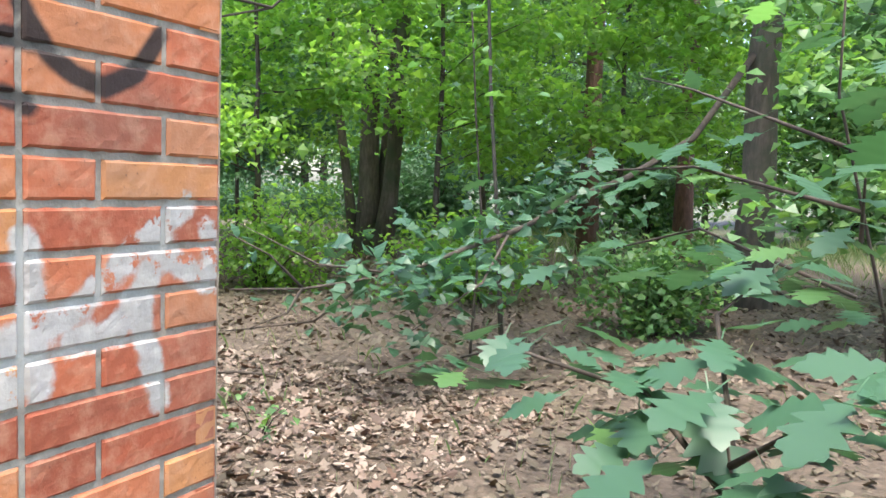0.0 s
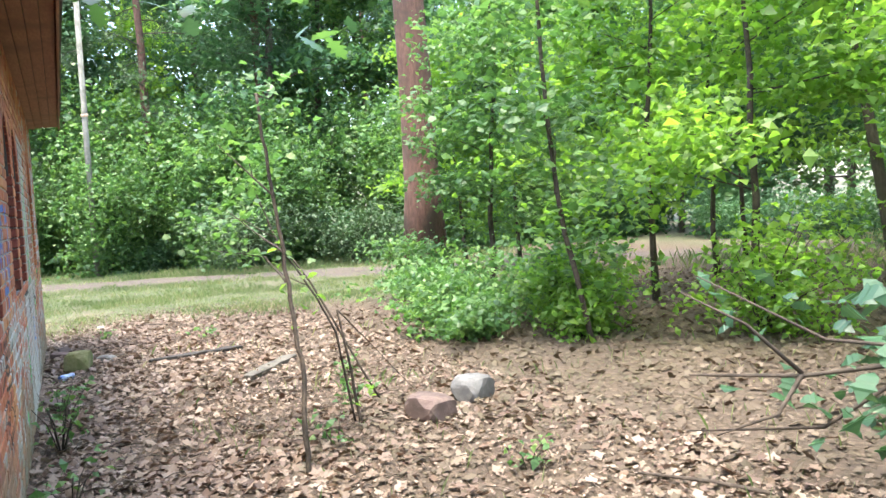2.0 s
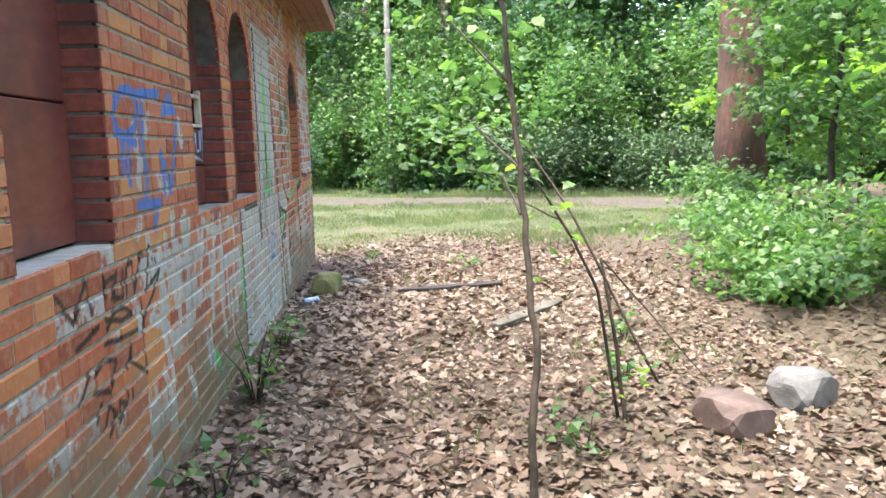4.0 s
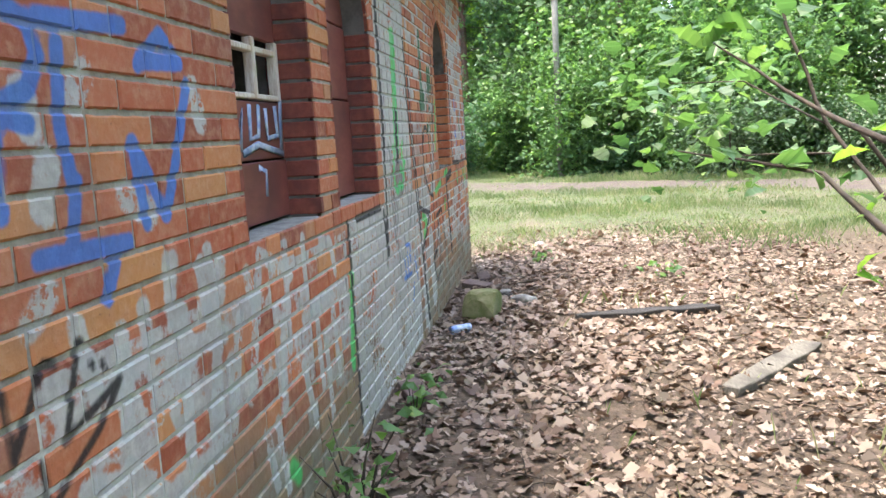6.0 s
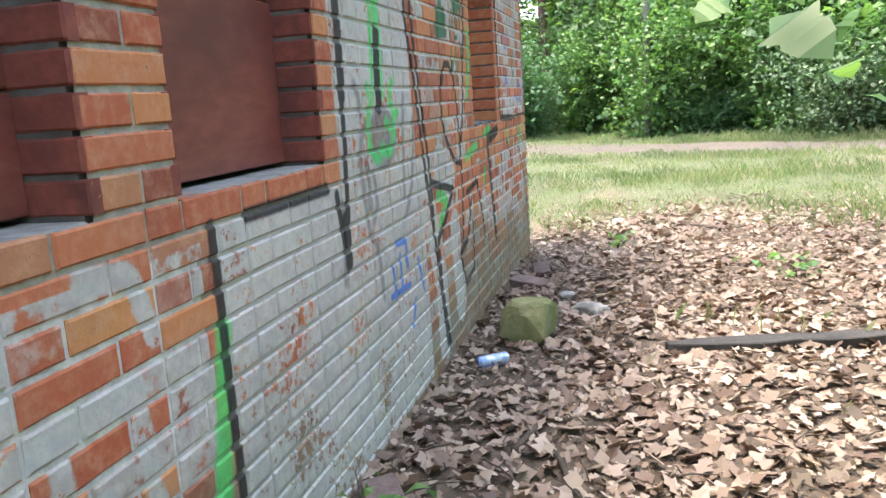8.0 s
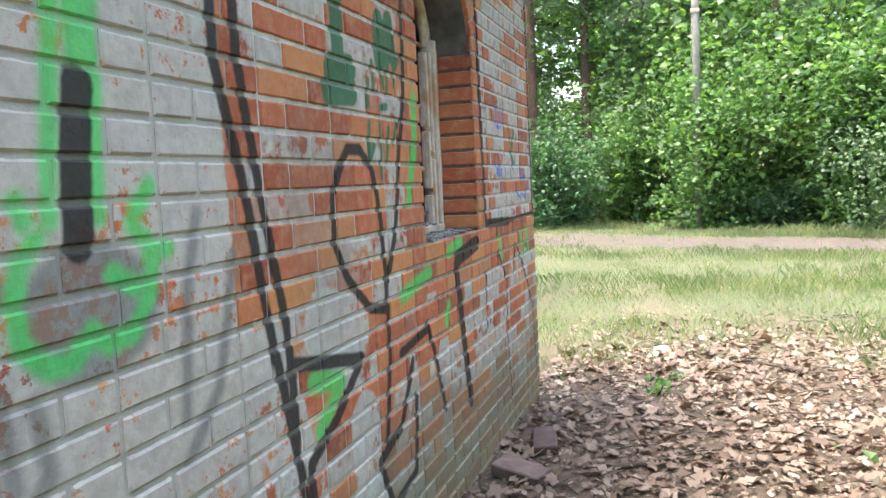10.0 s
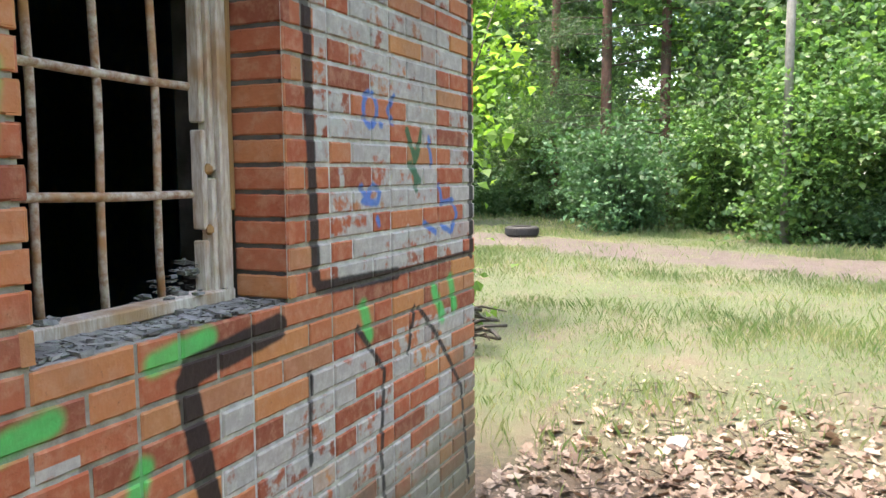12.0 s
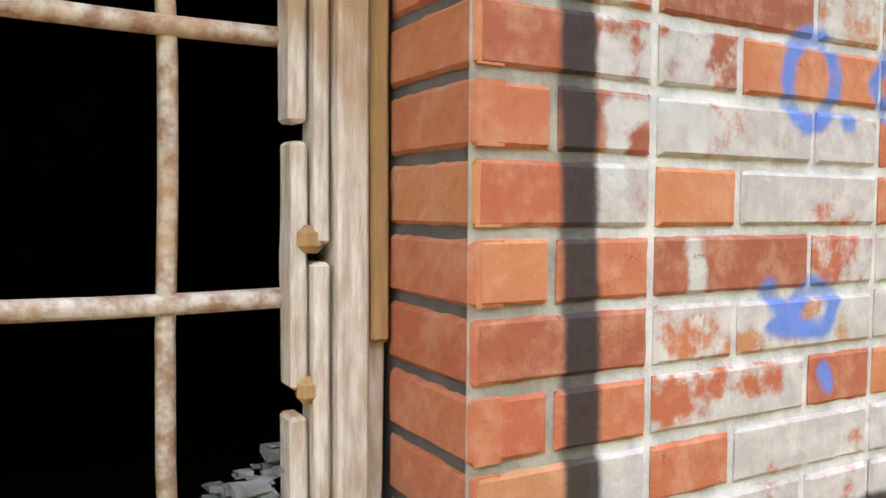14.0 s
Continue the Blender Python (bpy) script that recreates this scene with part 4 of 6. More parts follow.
# ---- far woods ----
tree_kinds = [
    broadleaf("woodland_tree", "tall leafy deciduous tree at the edge of the woods", gpt(-34, 2), 13, 0.16, 0.12, 3.0, 11000, 0.23, M_LEAF, 11, group="woodland trees", clump=0.55),
    broadleaf("woodland_tree", "tall leafy deciduous tree at the edge of the woods", gpt(-36, 8), 15, 0.18, 0.15, 3.4, 12000, 0.24, M_LEAF_BLUE, 12, group="woodland trees", clump=0.6),
    broadleaf("woodland_tree", "slender bright green young tree", gpt(-32, -5), 9, 0.09, 0.10, 2.2, 8000, 0.19, M_LEAF_LIME_LIT, 13, group="woodland trees", clump=0.45),
]
shrub_kinds = [
    shrub("woodland_shrub", "dense green shrub at the edge of the woods", gpt(-30.0, 0), 2.6, 1.7, 7500, 0.125, M_LEAF_BLUE, 21, "woodland shrubs"),
    shrub("woodland_shrub", "dense green shrub at the edge of the woods", gpt(-30.4, 6), 3.8, 2.0, 8500, 0.14, M_LEAF, 22, "woodland shrubs"),
    shrub("woodland_shrub", "dense green shrub at the edge of the woods", gpt(-29.8, 10), 1.5, 1.5, 6000, 0.10, M_LEAF_BLUE, 23, "woodland shrubs"),
]
pine_kind = pine("pine_tree", "tall pine with a reddish trunk among the deciduous trees", gpt(-33.5, -1.2), 17, 0.17, 31, 0.10, 14000, None, 2.6)
g2 = np.random.default_rng(5)


def plant(kind, x, y, s=1.0):
    copy_thing(kind, Matrix.Translation(gpt(x, y, -0.02)) @ pose(0, 0, 0, 0, 0, float(g2.uniform(0, 360))) @ Matrix.Scale(s, 4))


# western edge, behind the track
def edge_x(y):
    return np.interp(y, (-14, -3, 1, 3.2, 4.6, 7, 12, 22), (-38, -35, -32, -28.2, -27.4, -26.2, -25.0, -26))


for y in np.arange(-13, 22, 1.5):
    xe = edge_x(y)
    plant(shrub_kinds[int(g2.integers(0, 3))], xe - g2.uniform(0.2, 1.4), y + g2.uniform(-0.5, 0.5), g2.uniform(0.8, 1.15))
for y in np.arange(-16, 26, 2.4):
    plant(shrub_kinds[1], edge_x(y) - 2.4 - g2.uniform(0, 1.5), y + g2.uniform(-0.8, 0.8), g2.uniform(1.1, 1.6))
for y in np.arange(-18, 28, 3.0):
    plant(tree_kinds[int(g2.integers(0, 3))], edge_x(y) - 3.8 - g2.uniform(0, 3), y + g2.uniform(-1, 1), g2.uniform(0.8, 1.1))
for y in np.arange(-26, 34, 4.2):
    plant(tree_kinds[int(g2.integers(0, 2))], -41 - g2.uniform(0, 5), y + g2.uniform(-1, 1), g2.uniform(1.1, 1.5))
for x, y in ((-33.5, 0.4), (-30.2, 5.4), (-36.6, -3.6), (-30.2, 9.2), (-32.4, 2.8), (-6.3, 16.7), (-4.6, 17.6), (-34.0, -8.0), (-33, 13), (-38, 16)):
    plant(pine_kind, x, y, g2.uniform(0.9, 1.15))
# northern woods
for x in np.arange(-27, 14, 3.1):
    plant(shrub_kinds[int(g2.integers(0, 3))], x + g2.uniform(-1, 1), 21 + g2.uniform(-2, 3), g2.uniform(1.0, 1.5))
# lime copies mixed in so this row looks sunlit
for x in np.arange(-30, 18, 3.6):
    plant(tree_kinds[(0, 2)[int(g2.integers(0, 2))]], x + g2.uniform(-1, 1), 25 + g2.uniform(-1.5, 3), g2.uniform(0.9, 1.2))
for x in np.arange(-44, 30, 5.0):
    plant(tree_kinds[int(g2.integers(0, 2))], x + g2.uniform(-1, 1), 34 + g2.uniform(-2, 4), g2.uniform(1.2, 1.6))
# woods behind and beside the building, out of the walk
for x, y in ((-22, -12), (-16, -13), (-9, -12), (-2, -13), (5, -9), (9, -2), (11, 5), (10, 13), (-26, -16), (4, -15)):
    plant(tree_kinds[int(g2.integers(0, 3))], x, y, g2.uniform(0.9, 1.2))

# ---- nearer trees of the northern side ----
pine("old_pine", "thick old pine with reddish flaky bark", gpt(-15.9, 8.7), 16, 0.37, 41, 0.45, 9000)
# mostly the brightened lime leaves: sunlight put into the crowns' colour
for tx, ty, th, ts, lf, mt, sd in ((-8.6, 9.4, 5.5, 1.9, 0.12, M_LEAF_LIME_LIT, 51), (-6.6, 10.8, 6.0, 2.2, 0.12, M_LEAF_LIME_LIT, 52), (-11.2, 10.2, 6.5, 2.2, 0.13, M_LEAF_LIME_LIT, 53), (-4.6, 12.6, 6.5, 2.2, 0.13, M_LEAF_LIME_LIT, 54),
                                   (-12.8, 13.0, 7.0, 2.4, 0.14, M_LEAF_BLUE, 55), (-1.0, 9.0, 5.0, 1.8, 0.12, M_LEAF, 56), (0.6, 12.5, 7.0, 2.4, 0.14, M_LEAF_LIME_LIT, 57), (-7.6, 14.5, 8.0, 2.6, 0.15, M_LEAF_LIME_LIT, 58), (-3.0, 15.5, 8.0, 2.6, 0.15, M_LEAF_LIME_LIT, 59), (-14.5, 15.5, 8.0, 2.6, 0.15, M_LEAF, 60), (-19.5, 13.0, 7.5, 2.4, 0.15, M_LEAF, 61), (-17.8, 10.6, 5.0, 1.8, 0.13, M_LEAF_LIME_LIT, 62), (-13.4, 8.7, 5.2, 1.5, 0.11, M_LEAF, 63)):
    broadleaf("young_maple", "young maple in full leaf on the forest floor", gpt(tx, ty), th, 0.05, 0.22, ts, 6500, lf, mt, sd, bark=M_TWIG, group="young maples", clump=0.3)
# the dark clump of stems
clump_tree = thing("multi_stem_tree", "dark tree with several stems from one root", "tree", gpt(-9.6, 13.7))
for dx, dy, lx, r in ((0, 0, 0.02, 0.22), (0.32, -0.1, 0.10, 0.17), (-0.34, 0.1, -0.16, 0.10), (0.1, 0.3, 0.05, 0.15)):
    gen = np.random.default_rng(int(100 * r))
    pts = [(dx + p[0], dy + p[1], p[2]) for p in trunk_path(9, (lx, 0), gen, 8, 0.03)]
    mesh_part("trunk", limbs("trunk", [(pts, taper(r, 8))], M_BARK, 10), clump_tree)
gen = np.random.default_rng(77)
cc = np.stack([gen.normal(0, 1.6, 60), gen.normal(0, 1.6, 60), gen.uniform(2.0, 7.5, 60)], 1)
mesh_part("crown", leaf_cloud("crown", clumps(gen, cc, 130, (0.5, 0.5, 0.22)), 0.15, M_LEAF_LIME_LIT, gen), clump_tree)

oak = broadleaf("red_oak", "grey-barked red oak with a low limb", gpt(-2.5, 10.7), 11, 0.21, 0.42, 3.2, 8000, 0.16, M_LEAF_BLUE, 81, bark=M_BARK, clump=0.5)
LIMB = [(-2.6, 10.7, 3.6), (-3.0, 9.6, 2.6), (-3.32, 8.31, 2.16), (-3.53, 7.41, 1.95), (-3.67, 6.78, 1.74), (-3.9, 6.25, 1.59), (-4.1, 5.98, 1.47), (-4.36, 5.67, 1.38), (-4.65, 5.34, 1.32), (-4.93, 4.97, 1.33)]


def under(ob, world_pts):
    """Points of the world in a thing's own place."""
    o = Vector(ob.location)
    return [Vector(p) - o for p in world_pts]


mesh_part("low_limb", limbs("low_limb", [(under(oak, LIMB), [0.042, 0.034, 0.028, 0.024, 0.021, 0.018, 0.015, 0.012, 0.009, 0.005])], M_TWIG, 8), oak, "long drooping limb")
tw = []
for a, b, c in (((-4.65, 5.34, 1.33), (-4.77, 5.15, 1.55), (-4.98, 4.98, 1.69)), ((-4.65, 5.34, 1.33), (-4.65, 5.19, 1.18), (-4.82, 5.01, 1.08)), ((-4.2, 5.8, 1.42), (-4.5, 5.3, 1.5), (-5.0, 5.1, 1.75)), ((-4.36, 5.67, 1.36), (-4.6, 5.4, 1.1), (-5.1, 5.1, 1.02)), ((-3.6, 6.3, 1.7), (-3.6, 5.9, 1.4), (-3.9, 5.5, 1.1))):
    tw.append((under(oak, [a, b, c]), [0.011, 0.008, 0.003]))
mesh_part("dead_twig", limbs("dead_twig", tw, M_TWIG, 5), oak)
gen = np.random.default_rng(83)
lc = []
for p, q in zip(LIMB[2:8], LIMB[3:9]):
    for s in (0.2, 0.6, 0.9):
        lc.append(np.array(p) * (1 - s) + np.array(q) * s + gen.normal(size=3) * np.array([0.3, 0.3, 0.12]))
mesh_part("limb_leaves", leaf_cloud("limb_leaves", clumps(gen, np.array(lc) - np.array(oak.location), 34, (0.30, 0.26, 0.09)), 0.13, M_LEAF_OAK, gen, 1.2, 0.9, outline=LOBED_LEAF), oak)


# large lobed oak leaves, each one a piece of its own
def oak_leaf_mesh(name, seed, mat):
    gen = np.random.default_rng(seed)
    rim = []
    lobes = [(0.0, 0.012), (0.10, 0.05), (0.20, 0.16), (0.27, 0.10), (0.36, 0.27), (0.42, 0.34), (0.47, 0.17), (0.56, 0.30), (0.63, 0.37), (0.67, 0.18), (0.76, 0.24), (0.83, 0.25), (0.86, 0.12), (0.93, 0.10), (1.0, 0.0)]
    top = [(s, w * gen.uniform(0.9, 1.1)) for s, w in lobes]
    V, F = [], []
    for s, w in top:
        z = -0.16 * (s - 0.35) ** 2
        V += [(s, 0, z), (s - 0.02, w, z + 0.10 * w - 0.25 * w * w), (s - 0.02, -w, z + 0.10 * w - 0.25 * w * w)]
    for i in range(len(top) - 1):
        a, b = 3 * i, 3 * i + 3
        F += [(a, b, b + 1, a + 1), (a, a + 2, b + 2, b)]
    V += [(-0.28, 0.008, 0.05), (-0.28, -0.008, 0.05), (0.0, 0.01, 0), (0.0, -0.01, 0)]
    k = len(V) - 4
    F.append((k, k + 1, k + 3, k + 2))
    return mesh_from(name, V, F, mat, smooth=True)


OAK_LEAVES = [oak_leaf_mesh("leaf", s, m) for s, m in ((1, M_LEAF_OAK), (2, M_LEAF_OAK), (3, M_LEAF_OAK), (4, M_LEAF))]


def spray(name, label, stems, tips, leaf, per, seed, spread, lime=0.1, tilt=28, parent=None, radius=0.006):
    """Stems with rosettes of large lobed leaves round each tip."""
    gen = np.random.default_rng(seed)
    t = parent or thing(name, label, "sapling", stems[0][0])
    for s in stems:
        mesh_part("branch", limbs("branch", [(under(t, s), list(np.linspace(radius * 1.5, radius * 0.5, len(s))))], M_TWIG, 6), t)
    o = Vector(t.location)
    for tip in tips:
        a0 = gen.uniform(0, 360)
        for i in range(per):
            a = a0 + i * 360 / per + gen.uniform(-25, 25)
            kind = OAK_LEAVES[3] if gen.uniform() < lime else OAK_LEAVES[int(gen.integers(0, 3))]
            ob = mesh_part("leaf", kind, t)
            p = Vector(tip) - o + Vector(gen.normal(size=3) * spread * np.array([1, 1, 0.5]))
            ob.matrix_basis = pose(*p, 0, 0, a) @ pose(0.05, 0, 0, gen.uniform(-22, 22), gen.uniform(2, tilt), 0) @ Matrix.Scale(leaf * gen.uniform(0.75, 1.2), 4)
    return t


foot = gpt(-1.50, 2.95)
spray("oak_sapling", "red oak sapling with large lobed blue-green leaves", [[foot, (-1.55, 2.85, 1.2), (-1.62, 2.82, 1.62)], [(-1.58, 2.84, 1.4), (-1.8, 2.92, 1.6), (-2.21, 3.1, 1.62), (-2.4, 3.2, 1.55)], [(-1.6, 2.83, 1.5), (-1.45, 2.66, 1.66)], [(-1.56, 2.85, 1.3), (-1.7, 3.2, 1.75), (-1.6, 3.4, 1.85)]],
      [(-1.62, 2.80, 1.62), (-1.8, 2.9, 1.61), (-2.21, 3.08, 1.62), (-1.46, 2.65, 1.66), (-1.76, 3.34, 1.83), (-1.56, 3.36, 1.86), (-1.38, 2.64, 1.72), (-2.05, 3.05, 1.66), (-2.40, 3.19, 1.52), (-1.62, 2.93, 1.70), (-1.95, 3.0, 1.50), (-1.65, 2.7, 1.45), (-1.5, 2.75, 1.5), (-1.85, 3.1, 1.55), (-1.7, 3.1, 1.5), (-1.3, 2.9, 1.75)], 0.175, 6, 91, 0.07, 0.03)
spray("oak_sapling", "tall red oak sapling with spreading leafy sprays", [[gpt(-1.2, 4.6), (-1.3, 4.4, 1.6), (-1.5, 4.2, 2.4), (-1.5, 4.1, 3.0)], [(-1.4, 4.3, 2.0), (-2.0, 4.4, 2.15), (-2.6, 4.6, 2.12)], [(-1.4, 4.3, 2.2), (-2.1, 4.8, 2.5), (-2.4, 5.1, 2.6)], [(-1.4, 4.3, 1.9), (-1.4, 3.5, 2.1)], [(-1.4, 4.3, 1.7), (-2.0, 4.6, 1.9), (-2.5, 4.9, 1.75)]],
      [(-1.64, 4.15, 2.32), (-2.04, 4.31, 2.2), (-2.59, 4.58, 2.12), (-1.40, 3.4, 2.12), (-1.47, 4.14, 2.6), (-2.2, 5.05, 2.6), (-1.8, 4.4, 2.1), (-2.3, 4.5, 2.15), (-2.5, 4.9, 1.75), (-2.1, 4.7, 1.85), (-1.7, 4.5, 1.8), (-1.5, 3.9, 1.95), (-1.3, 4.0, 1.7), (-1.7, 4.0, 2.75), (-1.3, 3.7, 2.4), (-1.15, 3.9, 2.0)], 0.19, 6, 92, 0.12, 0.05)
# drooping twigs of a taller oak over the walk
over = thing("overhanging_branch", "thin oak branches hanging over the path", "branch", (-4.9, 5.0, 3.1))
spray("", "", [[(-4.6, 5.6, 3.6), (-4.76, 5.12, 3.11), (-5.04, 4.86, 3.01), (-5.24, 4.26, 2.99), (-5.39, 3.91, 3.17)], [(-4.76, 5.12, 3.11), (-5.1, 4.72, 3.18), (-5.26, 4.47, 3.27)], [(-5.39, 3.91, 3.17), (-5.36, 3.3, 3.1), (-5.3, 2.8, 2.95)]],
      [(-5.23, 2.75, 2.92), (-5.39, 3.05, 2.95), (-5.34, 3.28, 2.98), (-5.37, 3.6, 2.86), (-5.4, 3.4, 3.1), (-5.3, 3.0, 3.12)], 0.13, 5, 93, 0.07, 0.4, 40, over, 0.007)
trunk_holder = broadleaf("red_oak", "red oak behind the path that carries the overhanging branches", gpt(-4.3, 7.9), 9.0, 0.02, 0.45, 2.0, 6000, 0.14, M_LEAF_BLUE, 84, clump=0.35)
mesh_part("low_limb", limbs("low_limb", [(under(trunk_holder, [(-4.3, 7.9, 4.4), (-4.4, 6.8, 4.1), (-4.6, 5.6, 3.6)]), [0.03, 0.022, 0.012])], M_TWIG, 6), trunk_holder)


def leafy_stem(name, label, paths, tips, leaf, per, spread, seed, radius, mat=None, category="sapling"):
    gen = np.random.default_rng(seed)
    t = thing(name, label, category, paths[0][0])
    for i, s in enumerate(paths):
        r = radius if i == 0 else radius * 0.45
        pts = []
        for a, b in zip(s[:-1], s[1:]):
            for q in np.linspace(0, 1, 5)[:-1]:
                pts.append(Vector(a).lerp(Vector(b), q) + Vector(gen.normal(size=3) * r * 0.22))
        pts.append(Vector(s[-1]))
        mesh_part("stem" if i == 0 else "branch", limbs("stem", [(under(t, pts), list(np.linspace(r, r * (0.55 if i == 0 else 0.3), len(pts))))], M_TWIG, 8), t)
    if tips:
        pc = clumps(gen, np.array(tips) - np.array(t.location), per, spread)
        mesh_part("leaves", leaf_cloud("leaves", pc, leaf, mat or M_LEAF_LIME_LIT, gen, 1.2, 0.95, outline=LOBED_LEAF), t)
    return t


leafy_stem("maple_sapling", "thin dark crooked sapling with light green leaves", [[gpt(-6.8, 3.76, -0.05), (-6.85, 3.77, 0.89), (-6.95, 3.81, 1.16), (-7.07, 3.80, 1.5), (-7.15, 3.785, 1.9), (-7.2, 3.76, 2.22), (-7.25, 3.74, 2.55), (-7.3, 3.72, 2.9)], [(-7.15, 3.79, 1.9), (-7.6, 3.75, 2.0), (-8.0, 3.6, 2.2)], [(-7.12, 3.78, 1.72), (-7.7, 3.8, 1.85), (-8.2, 3.55, 1.9)], [(-7.2, 3.76, 2.25), (-7.5, 3.5, 2.6)]],
           [(-8.2, 3.5, 2.03), (-7.93, 3.64, 2.22), (-7.75, 3.8, 1.9), (-8.1, 3.58, 1.88), (-7.5, 3.5, 2.6), (-7.2, 3.75, 2.75), (-7.1, 3.7, 2.95), (-7.7, 3.7, 2.35), (-7.4, 3.9, 2.45)], 0.068, 22, (0.13, 0.13, 0.06), 101, 0.017, M_LEAF)
leafy_stem("maple_sapling", "slim maple sapling with a drooping fan of bright leaves", [[gpt(-8.15, 4.75, -0.03), (-8.4, 4.3, 1.6), (-8.6, 4.1, 1.95), (-8.69, 3.99, 2.3), (-8.7, 3.95, 2.6)], [(-8.6, 4.1, 1.95), (-8.9, 3.9, 2.12), (-9.3, 3.62, 2.15)], [(-8.55, 4.15, 1.85), (-8.8, 3.95, 1.85), (-9.05, 3.75, 1.83)]],
           [(-9.0, 3.84, 2.02), (-9.24, 3.62, 2.11), (-9.1, 3.7, 1.9), (-8.9, 3.86, 1.8), (-9.17, 3.74, 2.12), (-9.36, 3.6, 2.15), (-8.77, 4.05, 2.14), (-8.85, 3.9, 2.25)], 0.062, 24, (0.13, 0.11, 0.06), 102, 0.009, M_LEAF)
leafy_stem("broken_sapling", "snapped bare sapling with its top bent over", [[gpt(-7.6, 4.38, -0.03), (-7.6, 4.33, 0.99), (-7.6, 4.25, 1.45)], [(-7.6, 4.25, 1.45), (-7.6, 4.45, 1.22), (-7.6, 4.92, 0.66)]], [(-7.6, 4.4, 0.8), (-7.6, 4.36, 0.95)], 0.06, 5, (0.1, 0.1, 0.05), 103, 0.013)
leafy_stem("bare_sapling", "thin leaning sapling with sparse leaves", [[gpt(-7.66, 4.36, -0.03), (-7.62, 4.24, 1.28), (-7.62, 4.12, 1.54), (-7.62, 3.98, 1.77), (-7.62, 3.85, 1.95)], [(-7.62, 4.05, 1.64), (-7.64, 3.9, 1.72), (-7.66, 3.78, 1.85)]], [(-7.62, 4.0, 1.7), (-7.6, 4.1, 1.5), (-7.58, 3.9, 1.85)], 0.07, 7, (0.1, 0.1, 0.08), 104, 0.009)
leafy_stem("slim_sapling", "slim upright sapling between the oaks", [[gpt(-4.15, 6.9, -0.03), (-4.13, 6.97, 1.81), (-4.22, 6.85, 3.4)]], [(-4.2, 6.9, 2.5), (-4.2, 6.8, 3.2), (-4.1, 7.0, 1.4)], 0.10, 30, (0.3, 0.3, 0.2), 105, 0.012, M_LEAF)
birch = leafy_stem("grey_sapling", "pale grey leaning stem of a young tree", [[gpt(-8.95, 7.4, -0.05), (-9.21, 7.23, 2.16), (-9.25, 7.13, 3.6), (-9.2, 7.1, 5.2)], [(-9.2, 7.2, 2.2), (-9.6, 7.5, 2.8), (-10.0, 7.6, 3.2)], [(-9.2, 7.2, 2.6), (-8.8, 6.8, 3.2)]],
                   [(-9.6, 7.4, 2.6), (-9.3, 7.0, 3.2), (-8.9, 7.0, 3.0), (-9.9, 7.6, 3.1), (-9.2, 7.4, 1.6), (-8.8, 7.5, 2.2), (-9.1, 7.1, 3.9), (-9.6, 7.2, 4.4), (-8.7, 7.3, 4.4)], 0.11, 190, (0.4, 0.4, 0.22), 106, 0.032, M_LEAF)
for i, (bx, by, bh, bs, mt) in enumerate(((-10.4, 6.7, 0.55, 0.8, M_LEAF), (-11.6, 7.2, 0.75, 0.9, M_LEAF), (-9.4, 7.6, 0.9, 0.9, M_LEAF_LIME_LIT), (-12.6, 7.6, 0.75, 1.2, M_LEAF), (-14.6, 8.0, 1.0, 0.9, M_LEAF), (-10.8, 8.2, 1.1, 1.4, M_LEAF), (-8.2, 9.0, 1.2, 1.2, M_LEAF_LIME_LIT), (-3.2, 8.8, 0.9, 0.9, M_LEAF), (-5.6, 9.6, 1.0, 1.1, M_LEAF_LIME_LIT))):
    shrub("low_shrub", "low bright green shrub on the forest floor", gpt(bx, by), bh, bs, 2600, 0.085, mt, 120 + i, "low shrubs")
for i, (bx, by, bh) in enumerate(((-8.3, 4.6, 0.22), (-7.3, 4.1, 0.25), (-9.3, 4.9, 0.2), (-7.0, 2.5, 0.3), (-8.3, 2.45, 0.5), (-9.5, 2.45, 0.25), (-6.2, 4.9, 0.2), (-4.2, 4.4, 0.25), (-13.0, 4.2, 0.15), (-14.5, 3.0, 0.12))):
    shrub("seedling", "small leafy seedling in the dead leaves", gpt(bx, by), bh, 0.22 + 0.1 * bh, 60, 0.06, M_LEAF, 140 + i, "seedlings")
shrub("corner_shrub", "sunlit shrub with yellow-green leaves behind the building", gpt(-17.9, 0.35), 3.6, 0.95, 1500, 0.12, M_LEAF_LIME_LIT, 160)
shrub("willow_shrub", "grey-green willow shrub beside the track", gpt(-25.4, 7.4), 2.0, 2.0, 6000, 0.10, M_NEEDLE, 161)
shrub("willow_shrub", "grey-green willow shrub beside the track", gpt(-24.6, 10.4), 1.7, 1.9, 6000, 0.10, M_NEEDLE, 162)

# ---- loose things on the ground ----
def lump(name, label, category, at, size, material, seed, sub=3, rough=0.22):
    bm = bmesh.new()
    bmesh.ops.create_icosphere(bm, subdivisions=sub, radius=0.5)
    for v in bm.verts:
        k = noise.noise(v.co * 2.2 + Vector((seed, 0, 0))) * rough + noise.noise(v.co * 6 + Vector((0, seed, 0))) * rough * 0.3
        v.co *= 1 + k
        v.co = Vector((max(-0.37, min(0.37, v.co.x)) * size[0] * 1.15, max(-0.37, min(0.37, v.co.y)) * size[1] * 1.15, max(-0.36, min(0.40, v.co.z)) * size[2] * 1.2))
    me = bpy.data.meshes.new(name)
    bm.to_mesh(me)
    bm.free()
    me.materials.append(material)
    ob = new(name, me)
    ob.location = (at[0], at[1], float(ground_z(at[0], at[1])) + size[2] * 0.36)
    ob.rotation_euler = (0, 0, seed)
    return tagged(ob, label, category)


